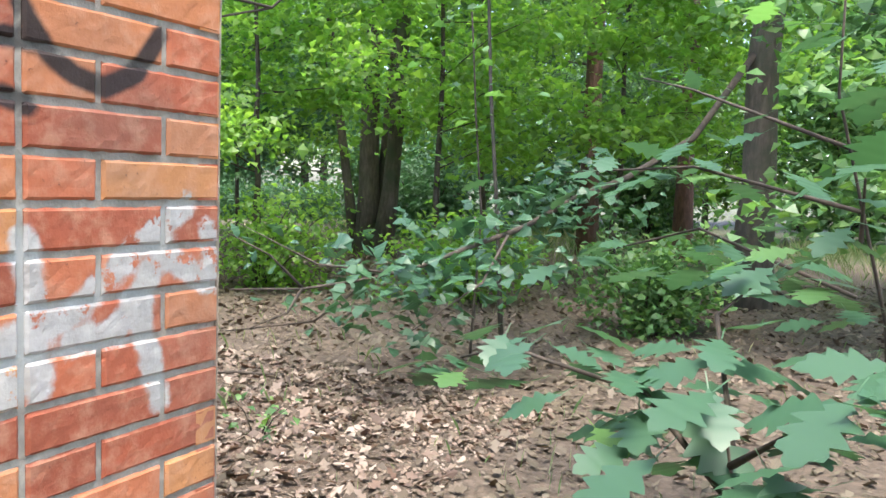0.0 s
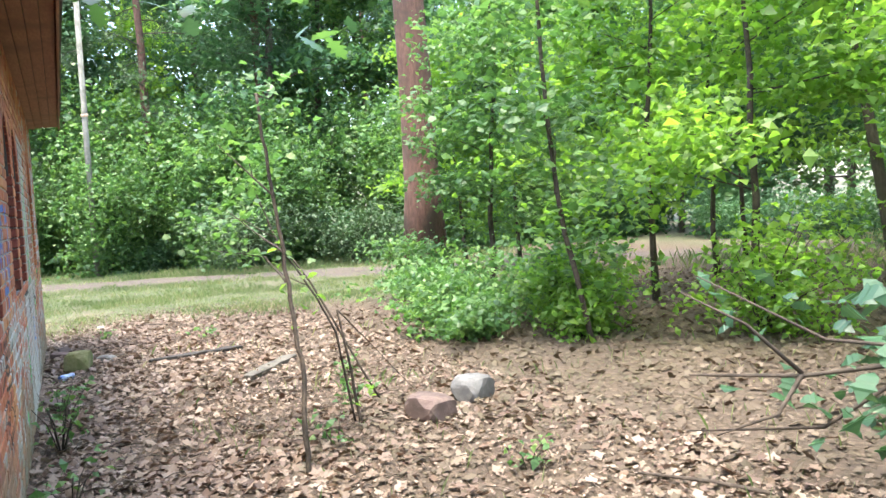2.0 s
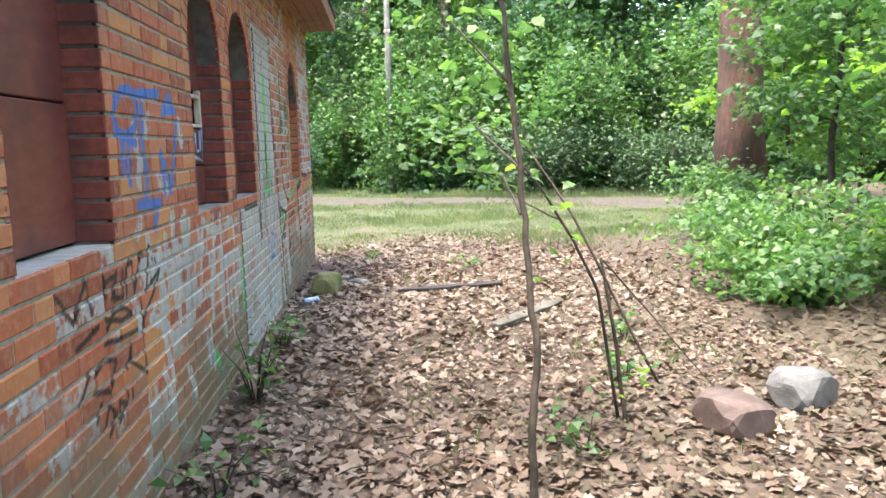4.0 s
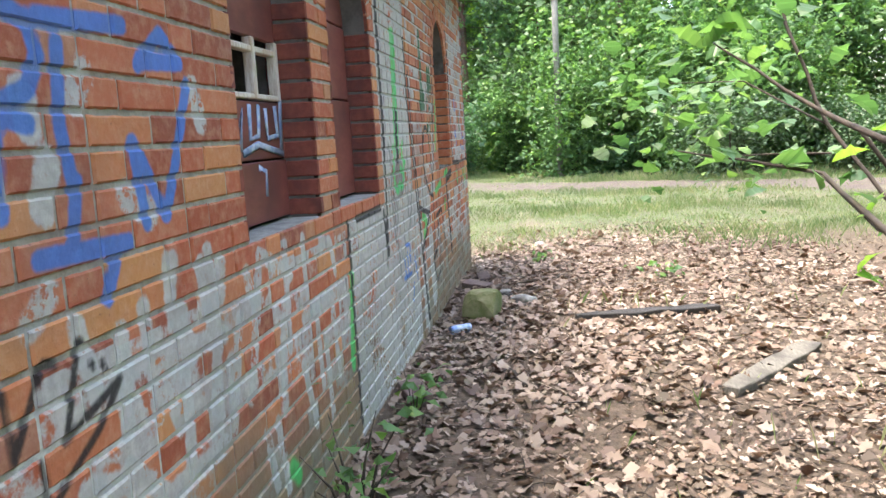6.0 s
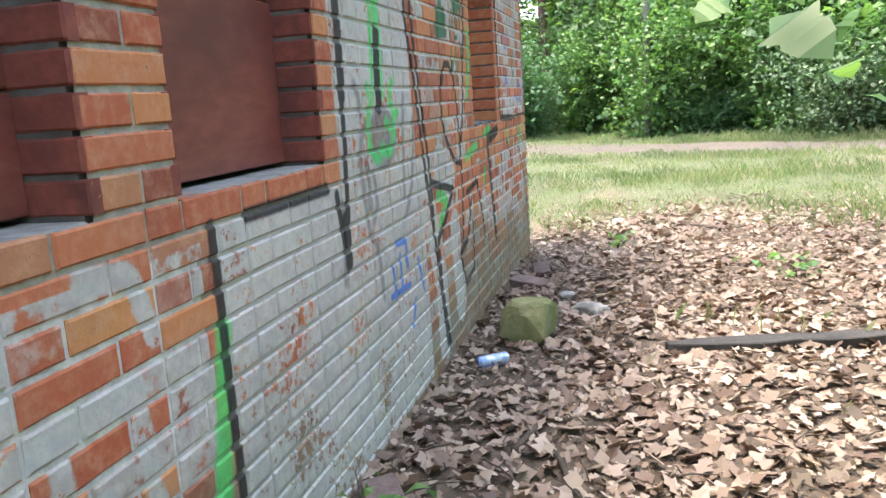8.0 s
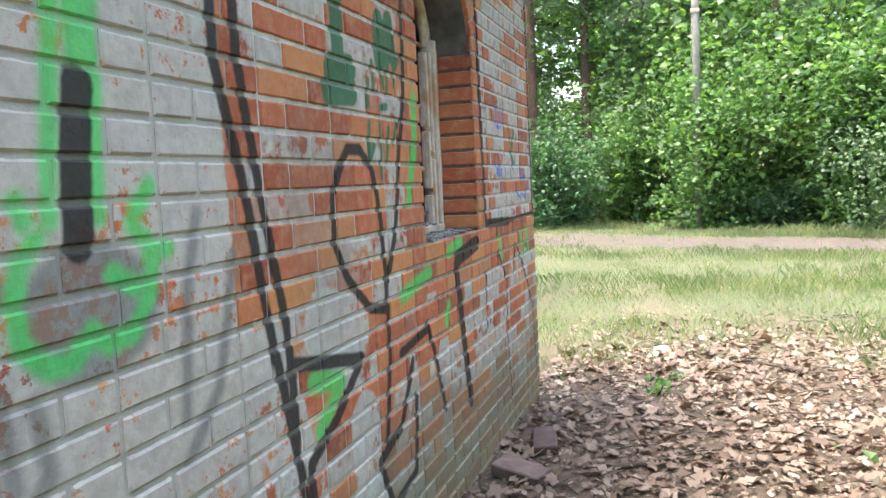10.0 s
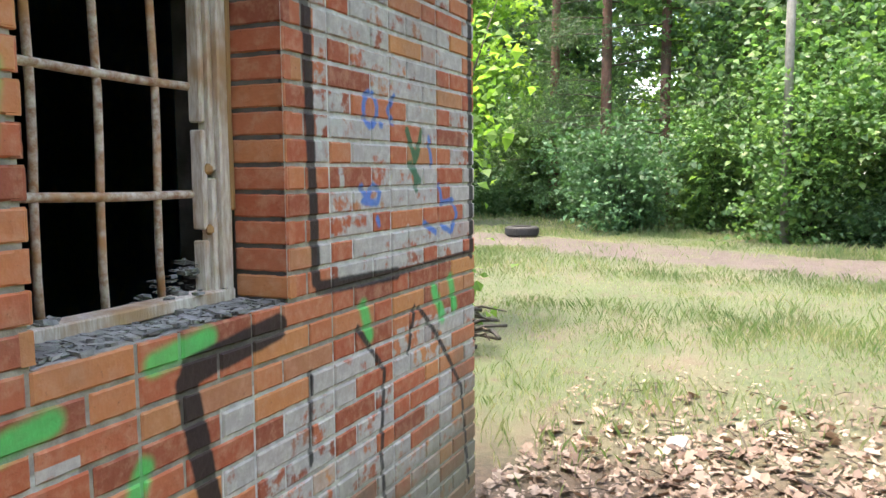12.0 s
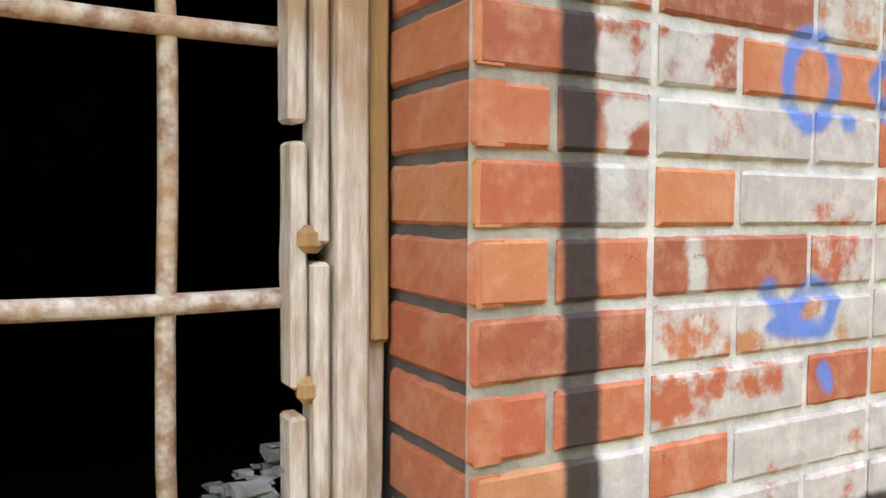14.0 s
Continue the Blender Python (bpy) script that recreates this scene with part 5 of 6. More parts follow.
lump("mossy_stone", "squared mossy greenish stone lying against the wall", "stone", (-11.62, 2.62), (0.30, 0.26, 0.26), M_STONE, 1.3)
lump("boulder", "rounded pale grey boulder on the leaves", "stone", (-7.72, 5.34), (0.34, 0.3, 0.22), M_ROCK, 2.1)
lump("boulder", "brown angular boulder on the leaves", "stone", (-7.48, 4.86), (0.40, 0.3, 0.2), M_BROWNROCK, 3.4)
lump("rubble_lump", "pale broken lump of plaster among the leaves", "rubble", (-12.1, 2.92), (0.22, 0.16, 0.08), M_RUBBLE, 4.2)
lump("rubble_lump", "small pale piece of plaster", "rubble", (-12.45, 2.75), (0.12, 0.1, 0.06), M_RUBBLE, 5.2)
lump("rubble_lump", "pale flat stone in the grass", "rubble", (-15.6, 3.0), (0.16, 0.12, 0.05), M_RUBBLE, 6.2)
pile = thing("brush_pile", "dark heap of dead branches behind the corner", "branches", gpt(-17.1, 1.15))
gen = np.random.default_rng(181)
for i in range(26):
    w, ln = gen.uniform(0, 6.283), gen.uniform(0.22, 0.5)
    d = Vector((math.cos(w), math.sin(w), gen.uniform(-0.25, 0.25))) * ln * 0.5
    c = Vector((gen.normal() * 0.12, gen.normal() * 0.12, 0.06 + 0.28 * (i / 26)))
    lo, hi = c - d, c + d
    lo.z, hi.z = max(lo.z, 0.02), max(hi.z, 0.02)
    r = gen.uniform(0.008, 0.02)
    mesh_part("dead_branch", limbs("dead_branch", [([lo, c + Vector((0, 0, 0.04)), hi], [r, r * 0.85, r * 0.4])], M_CHARRED if i % 3 else M_TWIG, 6), pile)


def board(name, label, a, b, width, thick, material, seed):
    a, b = Vector(gpt(*a)), Vector(gpt(*b))
    ln = (b - a).length
    bm = block(-ln / 2, ln / 2, -width / 2, width / 2, 0, thick, 0.005, 0.012, 6)
    for v in bm.verts:
        if abs(v.co.x) > ln / 2 - 0.08:
            v.co.y *= 0.6 + 0.4 * noise.noise(v.co * 20 + Vector((seed, 0, 0)))
    me = bpy.data.meshes.new(name)
    bm.to_mesh(me)
    bm.free()
    me.materials.append(material)
    ob = new(name, me)
    ob.location = (a + b) / 2 + Vector((0, 0, 0.004))
    ob.rotation_euler = (0.06, 0, math.atan2(b.y - a.y, b.x - a.x))
    return tagged(ob, label, "plank")


board("charred_plank", "charred black plank lying on the dead leaves", (-11.35, 3.32), (-11.55, 4.34), 0.11, 0.06, M_CHARRED, 1)
board("weathered_plank", "split grey weathered plank on the ground", (-9.70, 4.02), (-10.5, 4.66), 0.13, 0.05, M_GREYWOOD, 2)
for (ax, ay), (bx, by) in (((-10.2, 2.75), (-11.0, 2.85)), ((-9.9, 3.0), (-10.6, 2.7)), ((-5.0, 5.6), (-5.9, 5.2)), ((-13.2, 3.6), (-13.9, 3.2)), ((-14.8, 3.9), (-15.4, 3.5)), ((-4.2, 3.6), (-4.9, 4.3)), ((-12.9, 2.8), (-13.3, 3.3))):
    p, r = Vector(gpt(ax, ay, 0.015)), Vector(gpt(bx, by, 0.012))
    me = limbs("fallen_stick", [([p, p.lerp(r, 0.4) + Vector((0.03, 0.04, 0.01)), r], [0.014, 0.012, 0.006])], M_TWIG, 7)
    tagged(new("fallen_stick", me), "dead brown stick lying on the leaves", "stick", "fallen sticks")


def loose_brick(at, turn, label):
    Vb, Fb = [], None
    bm = block(-0.125, 0.125, -0.06, 0.06, 0, 0.065, 0.006, 0.006, 2)
    me = bpy.data.meshes.new("loose_brick")
    bm.to_mesh(me)
    bm.free()
    me.materials.append(M_BROWNROCK)
    ob = new("loose_brick", me)
    ob.location = gpt(*at)
    ob.rotation_euler = (0.15, 0.1, turn)
    return tagged(ob, label, "brick", "loose bricks")


loose_brick((-9.75, 2.42), 0.5, "dark broken brick leaning by the wall")
loose_brick((-12.80, 2.47), 1.2, "dull red loose brick at the foot of the wall")
loose_brick((-13.3, 2.5), 0.2, "dull red loose brick at the foot of the wall")
# crumpled can
can = thing("drinks_can", "crumpled blue and white drinks can in the leaves", "can", gpt(-11.18, 2.5, 0.03))
bm = bmesh.new()
bmesh.ops.create_cone(bm, cap_ends=True, segments=20, radius1=0.033, radius2=0.033, depth=0.16, matrix=pose(0, 0, 0, 90, 0, 35))
bmesh.ops.bevel(bm, geom=[e for e in bm.edges if len(e.link_faces) == 2 and max(len(f.verts) for f in e.link_faces) > 4], offset=0.006, segments=2, affect="EDGES")
part("body", bm, simple("blue_tin", (0.06, 0.16, 0.42), (0.5, 0.55, 0.62), 25, 0.35, 0.1, 0.002, 0.4), can, "blue and white tin body")
# tyre beyond the track
tyre = thing("discarded_tyre", "old black car tyre lying flat beside the track", "tyre", gpt(-28.3, -2.0))
prof = [(0.20, 0.02), (0.21, 0.0), (0.29, 0.0), (0.325, 0.03), (0.33, 0.10), (0.325, 0.17), (0.29, 0.20), (0.21, 0.20), (0.20, 0.18), (0.235, 0.15), (0.27, 0.10), (0.235, 0.05)]
V, F = [], []
prof = [(1.15 * r, 1.1 * h) for r, h in prof]
for k in range(40):
    w = 2 * math.pi * k / 40
    V += [(r * math.cos(w), r * math.sin(w), h) for r, h in prof]
    for m in range(len(prof)):
        a, b = k * len(prof), ((k + 1) % 40) * len(prof)
        m2 = (m + 1) % len(prof)
        F.append((a + m, b + m, b + m2, a + m2))
mesh_part("casing", mesh_from("casing", V, F, M_RUBBER, smooth=True), tyre)
V, F = [], []
for k in range(60):
    w = 2 * math.pi * k / 60
    o = len(V)
    for dw in (-0.03, 0.03):
        for r, h in ((0.370, 0.04), (0.370, 0.18), (0.389, 0.18), (0.389, 0.04)):
            V.append((r * math.cos(w + dw), r * math.sin(w + dw), h))
    F += [(o, o + 1, o + 5, o + 4), (o + 1, o + 2, o + 6, o + 5), (o + 2, o + 3, o + 7, o + 6), (o + 3, o, o + 4, o + 7), (o, o + 3, o + 2, o + 1), (o + 4, o + 5, o + 6, o + 7)]
mesh_part("tread", mesh_from("tread", V, F, M_RUBBER), tyre)
pole = thing("utility_pole", "weathered grey wooden pole at the edge of the woods", "pole", gpt(-28.1, 3.45))
mesh_part("shaft", limbs("shaft", [([(0, 0, -0.2), (0.0, 0, 4), (0.05, 0.03, 9)], [0.09, 0.085, 0.075])], M_PALEBARK, 12), pole)
part("collar", block(-0.1, 0.1, -0.1, 0.1, 4.75, 4.85, 0.02), M_RUST, pole, "iron band")

# ---- windows ----
def beam(x0, x1, y0, y1, z0, z1, bev=0.004, rough=0.003, cuts=3):
    return block(x0, x1, y0, y1, z0, z1, bev, rough, cuts)


a, b = OPENINGS[4]
window = thing("window_5", "broken arched window, flaking white frame, rusty iron grille", "window", ((a + b) / 2, WALL - DEPTH, SILL), kind="structure")
ox, oy, oz = window.location


def wpart(name, mat, x0, x1, y0, y1, z0, z1, label="", **k):
    ob = part(name, beam(x0 - ox, x1 - ox, y0 - oy, y1 - oy, z0 - oz, z1 - oz, **k), mat, window, label)
    return ob


yb = WALL - DEPTH
for s, x in ((1, a), (-1, b)):
    wpart("jamb", M_WHITEWOOD, x + s * 0.010, x + s * 0.045, yb - 0.07, yb + 0.0, SILL, SPRING + 0.05)
    wpart("casing_strip", M_RAWWOOD, x + s * 0.010, x + s * 0.032, yb + 0.001, yb + 0.014, SILL + 0.25, SPRING + 0.02, "bare orange wood strip")
    wpart("casing_strip", M_WHITEWOOD, x + s * 0.036, x + s * 0.072, yb - 0.05, yb + 0.018, SILL, SPRING + 0.06)
    wpart("moulding", M_WHITEWOOD, x + s * 0.076, x + s * 0.094, yb - 0.04, yb + 0.004, SILL, SILL + 0.34)
    wpart("moulding", M_WHITEWOOD, x + s * 0.076, x + s * 0.093, yb - 0.04, yb + 0.003, SILL + 0.36, SPRING)
    wpart("moulding", M_WHITEWOOD, x + s * 0.097, x + s * 0.117, yb - 0.05, yb - 0.008, SILL, SILL + 0.17)
    wpart("moulding", M_WHITEWOOD, x + s * 0.097, x + s * 0.116, yb - 0.05, yb - 0.008, SILL + 0.20, SILL + 0.47)
    wpart("moulding", M_WHITEWOOD, x + s * 0.097, x + s * 0.117, yb - 0.05, yb - 0.008, SILL + 0.49, SPRING)
    for hz in (SILL + 0.20, SILL + 0.365):
        wpart("hinge_peg", M_RAWWOOD, x + s * 0.080, x + s * 0.110, yb - 0.02, yb + 0.002, hz - 0.015, hz + 0.015, bev=0.008, cuts=0)
wpart("bottom_rail", M_WHITEWOOD, a + 0.03, b - 0.03, yb - 0.05, yb + 0.02, SILL, SILL + 0.035, "white painted bottom rail")
m, r = (a + b) / 2, (b - a) / 2 - 0.02
arc = [Vector((m + (r - 0.03) * math.cos(w) - ox, yb - 0.03 - oy, SPRING + (r - 0.03) * math.sin(w) - oz)) for w in np.linspace(0.15, math.pi - 0.1, 15)]
mesh_part("arched_head", limbs("arched_head", [(arc, [0.03] * 15)], M_WHITEWOOD, 6), window)
grille = []
for bx in (-12.42, -12.60, -12.785):
    ob = mesh_part("grille_bar", limbs("grille_bar", [([(bx - ox + 0.004 * math.sin(9 * q), yb - 0.055 - oy, q) for q in np.linspace(-0.02, 1.12, 9)], [0.0105] * 9)], M_RUST, 8), window)
for bz in (2.0, 2.287, 2.575):
    mesh_part("grille_bar", limbs("grille_bar", [([(q - ox, yb - 0.050 - oy, bz - oz + 0.004 * math.sin(7 * q)) for q in np.linspace(a + 0.02, b - 0.02, 9)], [0.0115] * 9)], M_RUST, 8), window)
gen = np.random.default_rng(171)
V, F = [], []
for i in range(700):
    sx, sy = gen.uniform(a + 0.03, b - 0.03), gen.uniform(yb - 0.15, WALL - 0.02)
    heap = 0.12 * math.exp(-((sx - (a + 0.10)) / 0.10) ** 2) * (sy < yb - 0.02)
    if abs(sy - yb + 0.015) < 0.045 and gen.uniform() < 0.9 and heap < 0.02:
        continue
    s = 0.75 * gen.uniform(0.006, 0.022) * (1.2 if gen.uniform() < 0.15 else 0.8)
    c = np.array([sx, sy, SILL + 0.002 + (0.036 if abs(sy - yb + 0.015) < 0.035 else 0) + gen.uniform(0, 1) * heap])
    o = len(V)
    d = gen.normal(size=(8, 3)) * 0.15 + np.array([[x, y, z] for x in (-1, 1) for y in (-1, 1) for z in (-0.25, 0.35)])
    V += list(c + d * s)
    F += [tuple(o + k for k in f) for f in ((0, 1, 3, 2), (4, 6, 7, 5), (0, 4, 5, 1), (2, 3, 7, 6), (0, 2, 6, 4), (1, 5, 7, 3))]
tagged(new("plaster_crumbs", mesh_from("plaster_crumbs", V, F, M_RUBBLE)), "broken plaster and glass crumbs on the window sill", "rubble", kind="stuff")

# boarded windows
for idx, nm in ((2, "window_3"), (3, "window_4"), (1, "window_2")):
    a, b = OPENINGS[idx]
    window = thing(nm, "arched window closed with dark red painted boards", "window", ((a + b) / 2, WALL - DEPTH, SILL), kind="structure")
    ox, oy, oz = window.location
    m, r = (a + b) / 2, (b - a) / 2
    lo = SILL + 0.01
    yb = WALL - 0.115
    cutz = [lo, 1.935, 2.15, 2.37, 2.95] if idx == 2 else [lo, 2.19, 2.56, 2.95]
    for k, (z0, z1) in enumerate(zip(cutz[:-1], cutz[1:])):
        if idx == 2 and k == 2:
            continue
        wpart("board", M_REDBOARD, a + 0.004, b - 0.004, yb - 0.045, yb - 0.012 - 0.003 * k, z0, z1 - 0.008, "dark red painted board", rough=0.002)
    wpart("backing", M_PLASTER, a + 0.004, b - 0.004, yb - 0.09, yb - 0.06, lo, 2.95, rough=0, cuts=0) if idx != 2 else None
    if idx == 2:
        for vx in (a + 0.03, a + 0.27, a + 0.51, b - 0.03):
            wpart("glazing_bar", M_WHITEWOOD, vx - 0.016, vx + 0.016, yb - 0.045, yb - 0.008, 2.15, 2.37, rough=0.001)
        wpart("glazing_bar", M_WHITEWOOD, a + 0.01, b - 0.01, yb - 0.045, yb - 0.010, 2.315, 2.338, rough=0.001)
        wpart("glazing_bar", M_WHITEWOOD, a + 0.01, b - 0.01, yb - 0.045, yb - 0.010, 2.15, 2.17, rough=0.001)
        # painted letters on the middle board, kept as plain strokes
        tagmat = simple("blue_spray", (0.14, 0.22, 0.40), (0.42, 0.46, 0.55), 30, 0.6)
        for line in [[(-8.19, 2.11), (-8.23, 2.03)], [(-8.29, 2.13), (-8.29, 2.0), (-8.36, 2.11), (-8.32, 1.97)], [(-8.43, 2.13), (-8.42, 2.01), (-8.5, 2.02), (-8.52, 2.13)], [(-8.59, 2.12), (-8.59, 2.01), (-8.7, 2.02), (-8.69, 2.13)], [(-8.34, 1.96), (-8.49, 1.99), (-8.75, 1.95)], [(-8.79, 2.16), (-8.73, 1.96)], [(-8.47, 1.91), (-8.54, 1.89), (-8.53, 1.8)]]:
            pts = [Vector((min(b - 0.02, max(a + 0.02, q)) - ox, yb - 0.018 - oy, h - oz)) for q, h in line]
            me = limbs("paint_stroke", [(pts, [0.014] * len(pts))], tagmat, 6)
            for v in me.vertices:
                v.co.y = yb - 0.0125 - oy + 0.002 * (1 if v.co.y > yb - 0.018 - oy else -1)
            mesh_part("paint_stroke", me, window, "blue and white sprayed stroke")
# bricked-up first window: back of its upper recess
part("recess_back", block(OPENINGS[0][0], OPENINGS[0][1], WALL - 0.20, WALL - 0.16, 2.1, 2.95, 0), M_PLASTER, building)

# ---- litter, grass ----
def tuft(x, y):
    """Uneven patches between 0 and 1."""
    gen = np.random.default_rng(299)
    v = np.zeros(len(x))
    for f in (0.7, 1.1, 1.9, 3.1, 4.7, 7.3):
        for _ in range(2):
            w = gen.uniform(0, 6.283)
            v = v + np.sin(f * (x * math.cos(w) + y * math.sin(w)) + gen.uniform(0, 6.283)) / f ** 0.35
    return ramp(v, -2.6, 2.6)


def litter_mesh(n, xs, ys, size, seed, mat, flat=1.8, lift=0.012, mask=None):
    gen = np.random.default_rng(seed)
    x, y = gen.uniform(*xs, n), gen.uniform(*ys, n)
    if mask is not None:
        ok = gen.uniform(size=n) < mask(x, y)
        x, y = x[ok], y[ok]
    n = len(x)
    nrm = gen.normal(size=(n, 3)) * np.array([1, 1, 0.3])
    nrm[:, 2] = np.abs(nrm[:, 2]) + flat
    nrm /= np.linalg.norm(nrm, axis=1)[:, None]
    t = gen.normal(size=(n, 3))
    t -= (t * nrm).sum(1)[:, None] * nrm
    t /= np.linalg.norm(t, axis=1)[:, None]
    b = np.cross(nrm, t)
    s = (size * gen.uniform(0.5, 1.35, n))[:, None]
    c = np.stack([x, y, ground_z(x, y) + lift + gen.uniform(0, 0.02, n)], 1)
    curl = gen.uniform(-0.25, 0.35, n)[:, None]
    prof = [(-0.5, 0.02), (-0.2, 0.30), (-0.05, 0.17), (0.12, 0.36), (0.22, 0.18), (0.5, 0.0), (0.22, -0.18), (0.12, -0.36), (-0.05, -0.17), (-0.2, -0.30)]
    P = [c + nrm * s * 0.02]
    for u, w in prof:
        P.append(c + t * s * u + b * s * w * gen.uniform(0.8, 1.2, n)[:, None] + nrm * s * curl * (abs(w) * 0.9 + u * u * 0.5))
    V = np.stack(P, 1).reshape(-1, 3)
    k = len(prof) + 1
    f = np.arange(n)[:, None] * k
    F = np.concatenate([f + np.array([[0, 1 + i, 1 + (i + 1) % len(prof)]]) for i in range(len(prof))], 0)
    return mesh_from("dead_leaves", V, F, mat)


gen = np.random.default_rng(205)
tl = []
for i in range(750):
    x, y, w, ln = gen.uniform(-16.8, -6.0), gen.uniform(2.4, 5.6), gen.uniform(0, 6.283), gen.uniform(0.05, 0.22)
    p, q = Vector(gpt(x, y, 0.028)), Vector(gpt(x + math.cos(w) * ln, y + math.sin(w) * ln, 0.026))
    if min(p.y, q.y) > WALL + 0.03:
        tl.append(([p, p.lerp(q, 0.5) + Vector((0, 0, 0.012)), q], [0.0035, 0.003, 0.0015]))
tagged(new("twig_litter", limbs("twig_litter", tl, M_TWIG, 4)), "thin broken twigs strewn over the dead leaves", "twigs", kind="stuff")

front_mask = lambda x, y: ((y > WALL + 0.01) | (x < WEST - 0.05) | (x > EAST + 0.03)) * (0.35 + 0.65 * ramp(-np.abs(y - 2.9), -1.6, -0.2)) * ramp(x + 1.6 * (tuft(x, y) - 0.5), -17.0, -13.6) * (0.3 + 0.7 * tuft(2.1 * x, 2.1 * y))
tagged(new("leaf_litter", litter_mesh(21000, (-17, -3), (2.2, 6.0), 0.085, 201, M_LITTER, mask=front_mask)), "curled brown dead oak leaves covering the path", "leaves", kind="stuff")
tagged(new("leaf_litter", litter_mesh(42000, (-17.5, -3), (2.2, 6.0), 0.034, 203, M_LITTER, mask=lambda x, y: ((y > WALL + 0.01) | (x < WEST - 0.05)) * (0.45 + 0.5 * tuft(1.7 * x, 1.7 * y)) * ramp(x, -17.5, -15.5))), "broken brown leaf crumbs on the path", "leaves", kind="stuff")
tagged(new("leaf_litter", litter_mesh(16000, (-14, 5), (1.0, 14), 0.085, 202, M_DUFF, mask=lambda x, y: (y > 3.6) | (x > EAST + 0.05))), "brown dead leaves on the forest floor", "leaves", kind="stuff")
tagged(new("leaf_litter", litter_mesh(70000, (-15, 5), (1.0, 14), 0.042, 204, M_DUFF, 2.5, 0.006, mask=lambda x, y: (y > 3.6) | (x > EAST + 0.05))), "dull brown leaf crumbs and needles on the forest floor", "leaves", kind="stuff")


def blades(n, xs, ys, height, seed, mask):
    gen = np.random.default_rng(seed)
    x, y = gen.uniform(*xs, n), gen.uniform(*ys, n)
    ok = gen.uniform(size=n) < mask(x, y)
    x, y = x[ok], y[ok]
    n = len(x)
    h = height * gen.uniform(0.35, 1.4, n) * (0.5 + 0.75 * tuft(x, y))
    w = gen.uniform(0.0012, 0.0028, n) * (1 + 0.04 * np.hypot(x + 11, y - 3))
    a = gen.uniform(0, 6.283, n)
    lean = gen.uniform(0.1, 0.7, n) * h
    base = np.stack([x, y, ground_z(x, y) - 0.01], 1)
    d = np.stack([np.cos(a), np.sin(a), 0 * a], 1)
    e = np.stack([-np.sin(a), np.cos(a), 0 * a], 1)
    up = np.array([[0, 0, 1.0]])
    P = np.stack([base - e * w[:, None], base + e * w[:, None], base + up * (h * 0.6)[:, None] + d * (lean * 0.35)[:, None] + e * (w * 0.7)[:, None], base + up * h[:, None] + d * lean[:, None]], 1).reshape(-1, 3)
    f = np.arange(n)[:, None] * 4
    return mesh_from("grass", P, np.concatenate([f + np.array([[0, 1, 2]]), f + np.array([[0, 2, 3]])], 0), M_GRASS)


def meadow(x, y):
    wob = np.sin(0.9 * y + 0.5 * x) * 0.7 + np.sin(2.1 * y) * 0.4
    patch = 0.25 + 0.75 * tuft(x + 3.0, y)
    tr = x - 0.5 * y
    track = (tr > -27.6) & (tr < -24.9)
    return ramp(x + wob, -14.2, -17.2) * patch * np.where(track, 0.05, 1.0) * ((y < 12) | (x < -20))


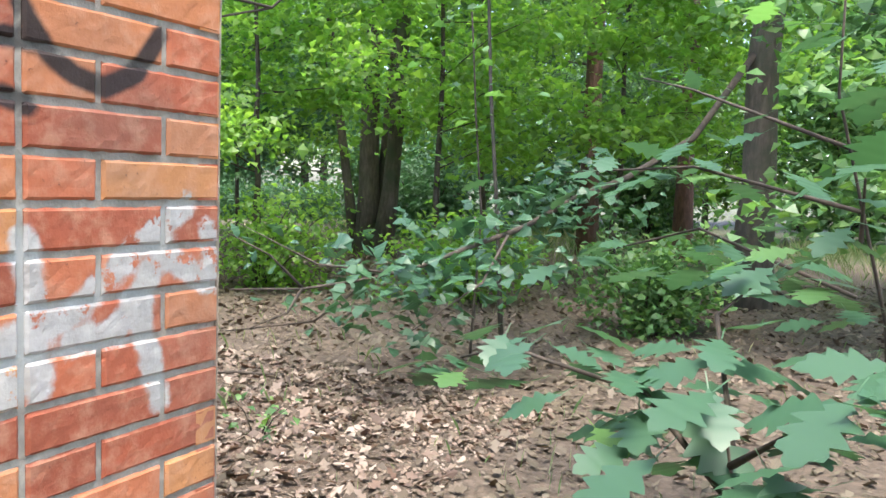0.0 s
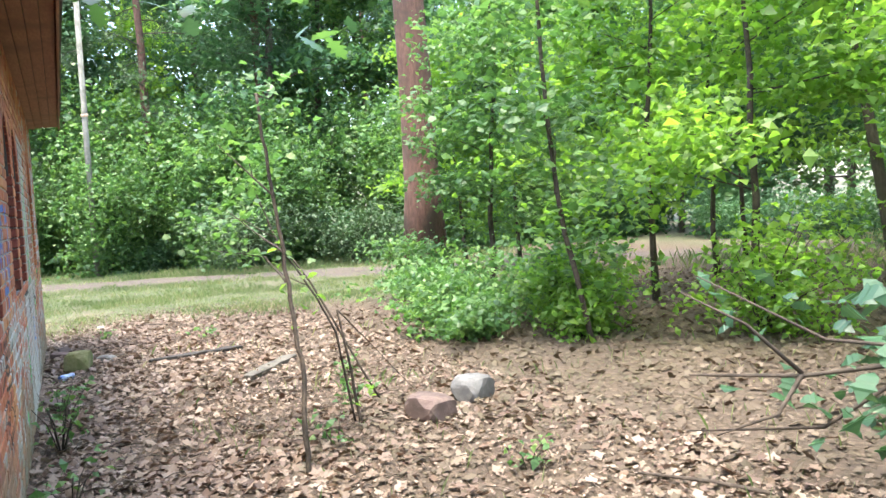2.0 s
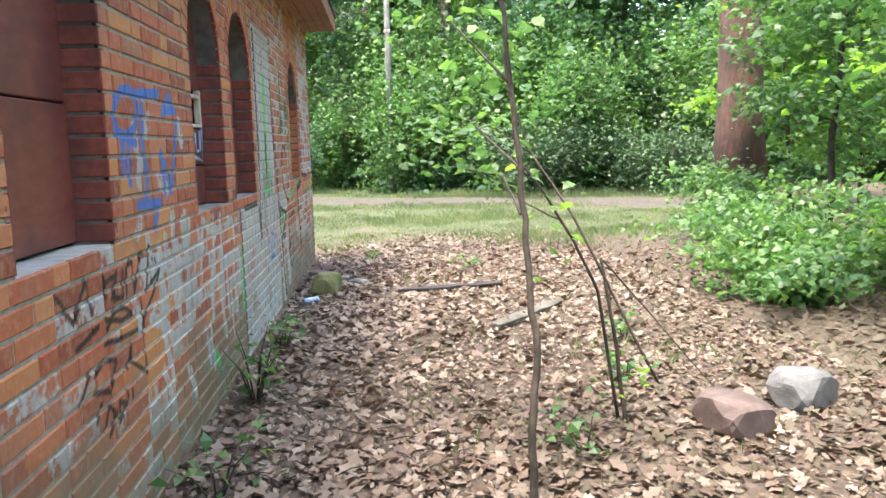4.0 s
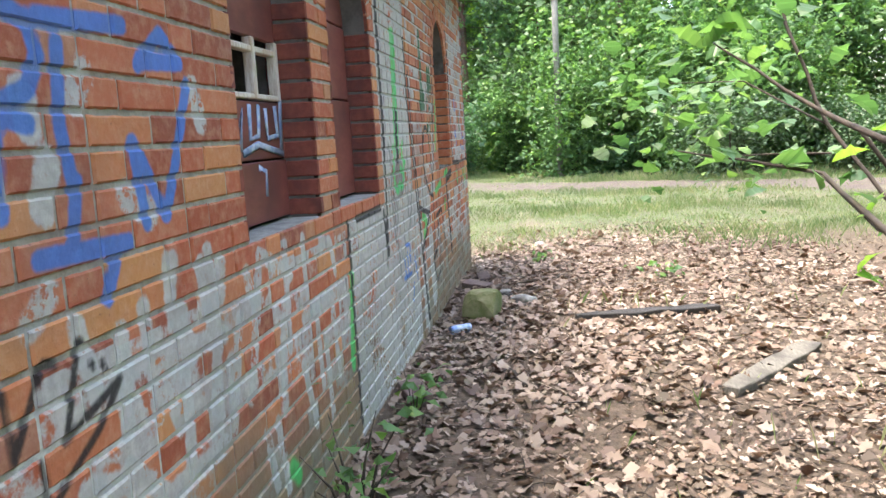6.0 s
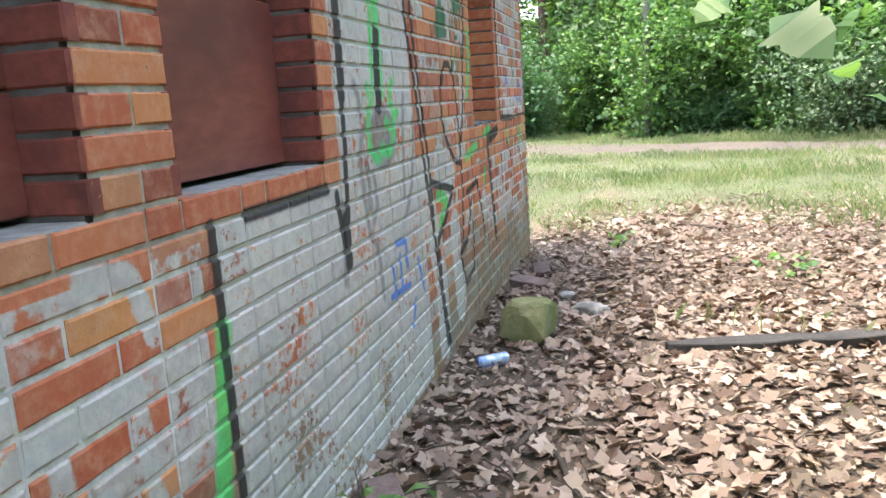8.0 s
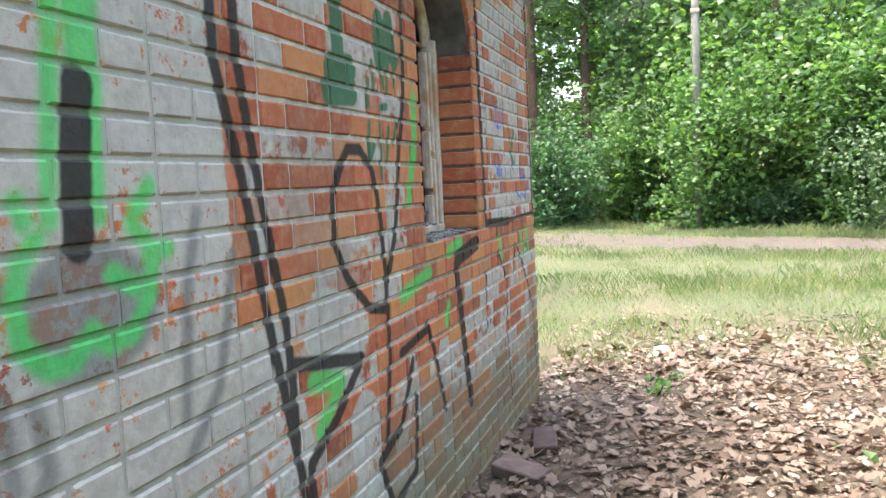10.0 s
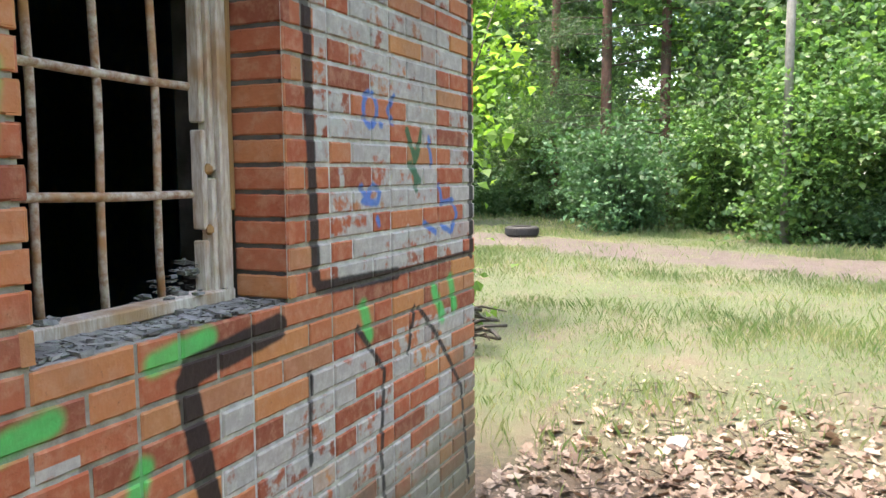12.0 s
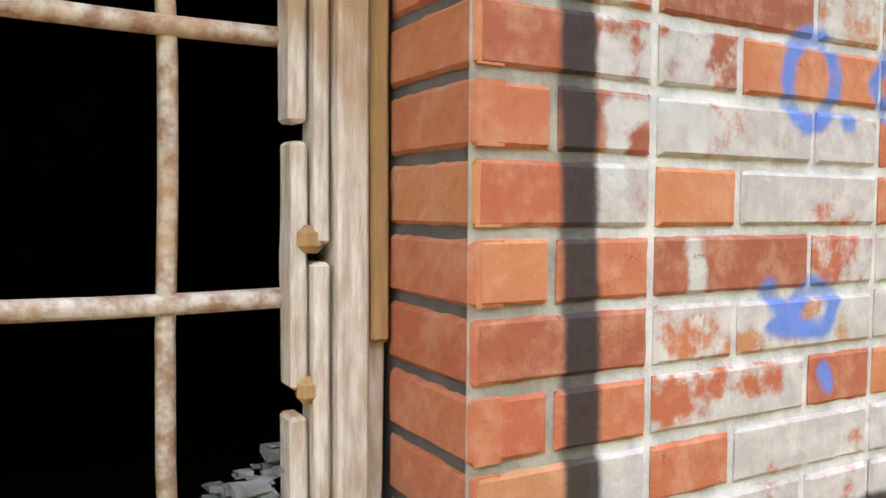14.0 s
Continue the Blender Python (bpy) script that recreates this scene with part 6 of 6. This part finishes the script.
tagged(new("grass", blades(280000, (-31.0, -14.0), (-6, 13), 0.09, 211, meadow)), "short sunlit green and straw grass of the clearing", "grass", kind="stuff")
tagged(new("grass", blades(60000, (-37.0, -20.0), (-8, 15), 0.17, 212, lambda x, y: (x - 0.5 * y < -27.6) * 0.8 * (x < edge_x(y) + 3.0))), "taller green grass below the edge of the woods", "grass", kind="stuff")
tagged(new("grass", blades(14000, (-16, 4), (12, 22), 0.25, 213, lambda x, y: ramp(y, 12, 17))), "pale grass between the trees", "grass", kind="stuff")
tagged(new("grass", blades(3500, (-12, 0), (3.2, 9), 0.10, 214, lambda x, y: 0.2 + 0.5 * (np.sin(3 * x) * np.sin(2.2 * y) > 0.2))), "sparse grass tufts among dead leaves", "grass", kind="stuff")


# ---- bricks of the fronts, last ----
rest = BrickSet()
NEAR = (-14.2, -12.2, 1.25, 2.45)     # stretch of wall passed closest
near_count = 0
z = SILL - COURSE * 17
k = 0
while z < TOP - 0.05:
    gaps = sorted(gap_at(z + COURSE / 2, 0.125))
    x = WEST
    runs = []
    for a, b in gaps:
        runs.append((x, a))
        x = b
    runs.append((x, EAST))
    for a, b in runs:
        for bx, w in row_bricks(a, b, k):
            if w < 0.03:
                continue
            Vb, Fb = BrickSet.shape((bx, WALL, z + 0.006), (1, 0, 0), (0, 1, 0), w, COURSE - 0.012 + rng.uniform(-0.002, 0.001))
            Fb = Fb[:, ::-1]
            cx = bx + w / 2
            if NEAR[0] < cx < NEAR[1] and NEAR[2] < z < NEAR[3] and near_count < 290:
                mesh_part("brick", mesh_from("brick", Vb, Fb, M_BRICK, paint_north(Vb)), building)
                near_count += 1
            else:
                rest.add(Vb, Fb)
    # east front
    yy = WALL - 0.004
    s = (k + 1) % 2
    while yy > -0.55:
        w = 0.25 if s == 0 else 0.12
        yy -= w
        Vb, Fb = BrickSet.shape((EAST, yy, z + 0.006), (0, 1, 0), (1, 0, 0), w, COURSE - 0.012)
        rest.add(Vb, Fb)
        yy -= 0.011
        s = 1 - s
    z += COURSE
    k += 1
# arch rings
for a, b in OPENINGS:
    m, r = (a + b) / 2, (b - a) / 2
    for w in np.linspace(0, math.pi, 20)[:-1]:
        mid = w + math.pi / 40
        Vb, Fb = BrickSet.shape((-0.031, WALL, 0), (1, 0, 0), (0, 1, 0), 0.062, 0.118)
        ang = mid - math.pi / 2
        lx, lz = Vb[:, 0].copy(), Vb[:, 2].copy() + r + 0.003
        Vb[:, 0] = m + lx * math.cos(ang) - lz * math.sin(ang)
        Vb[:, 2] = SPRING + lx * math.sin(ang) + lz * math.cos(ang)
        rest.add(Vb, Fb[:, ::-1])
rest.build("bricks", building, M_BRICKS, lambda V: paint_any(V))
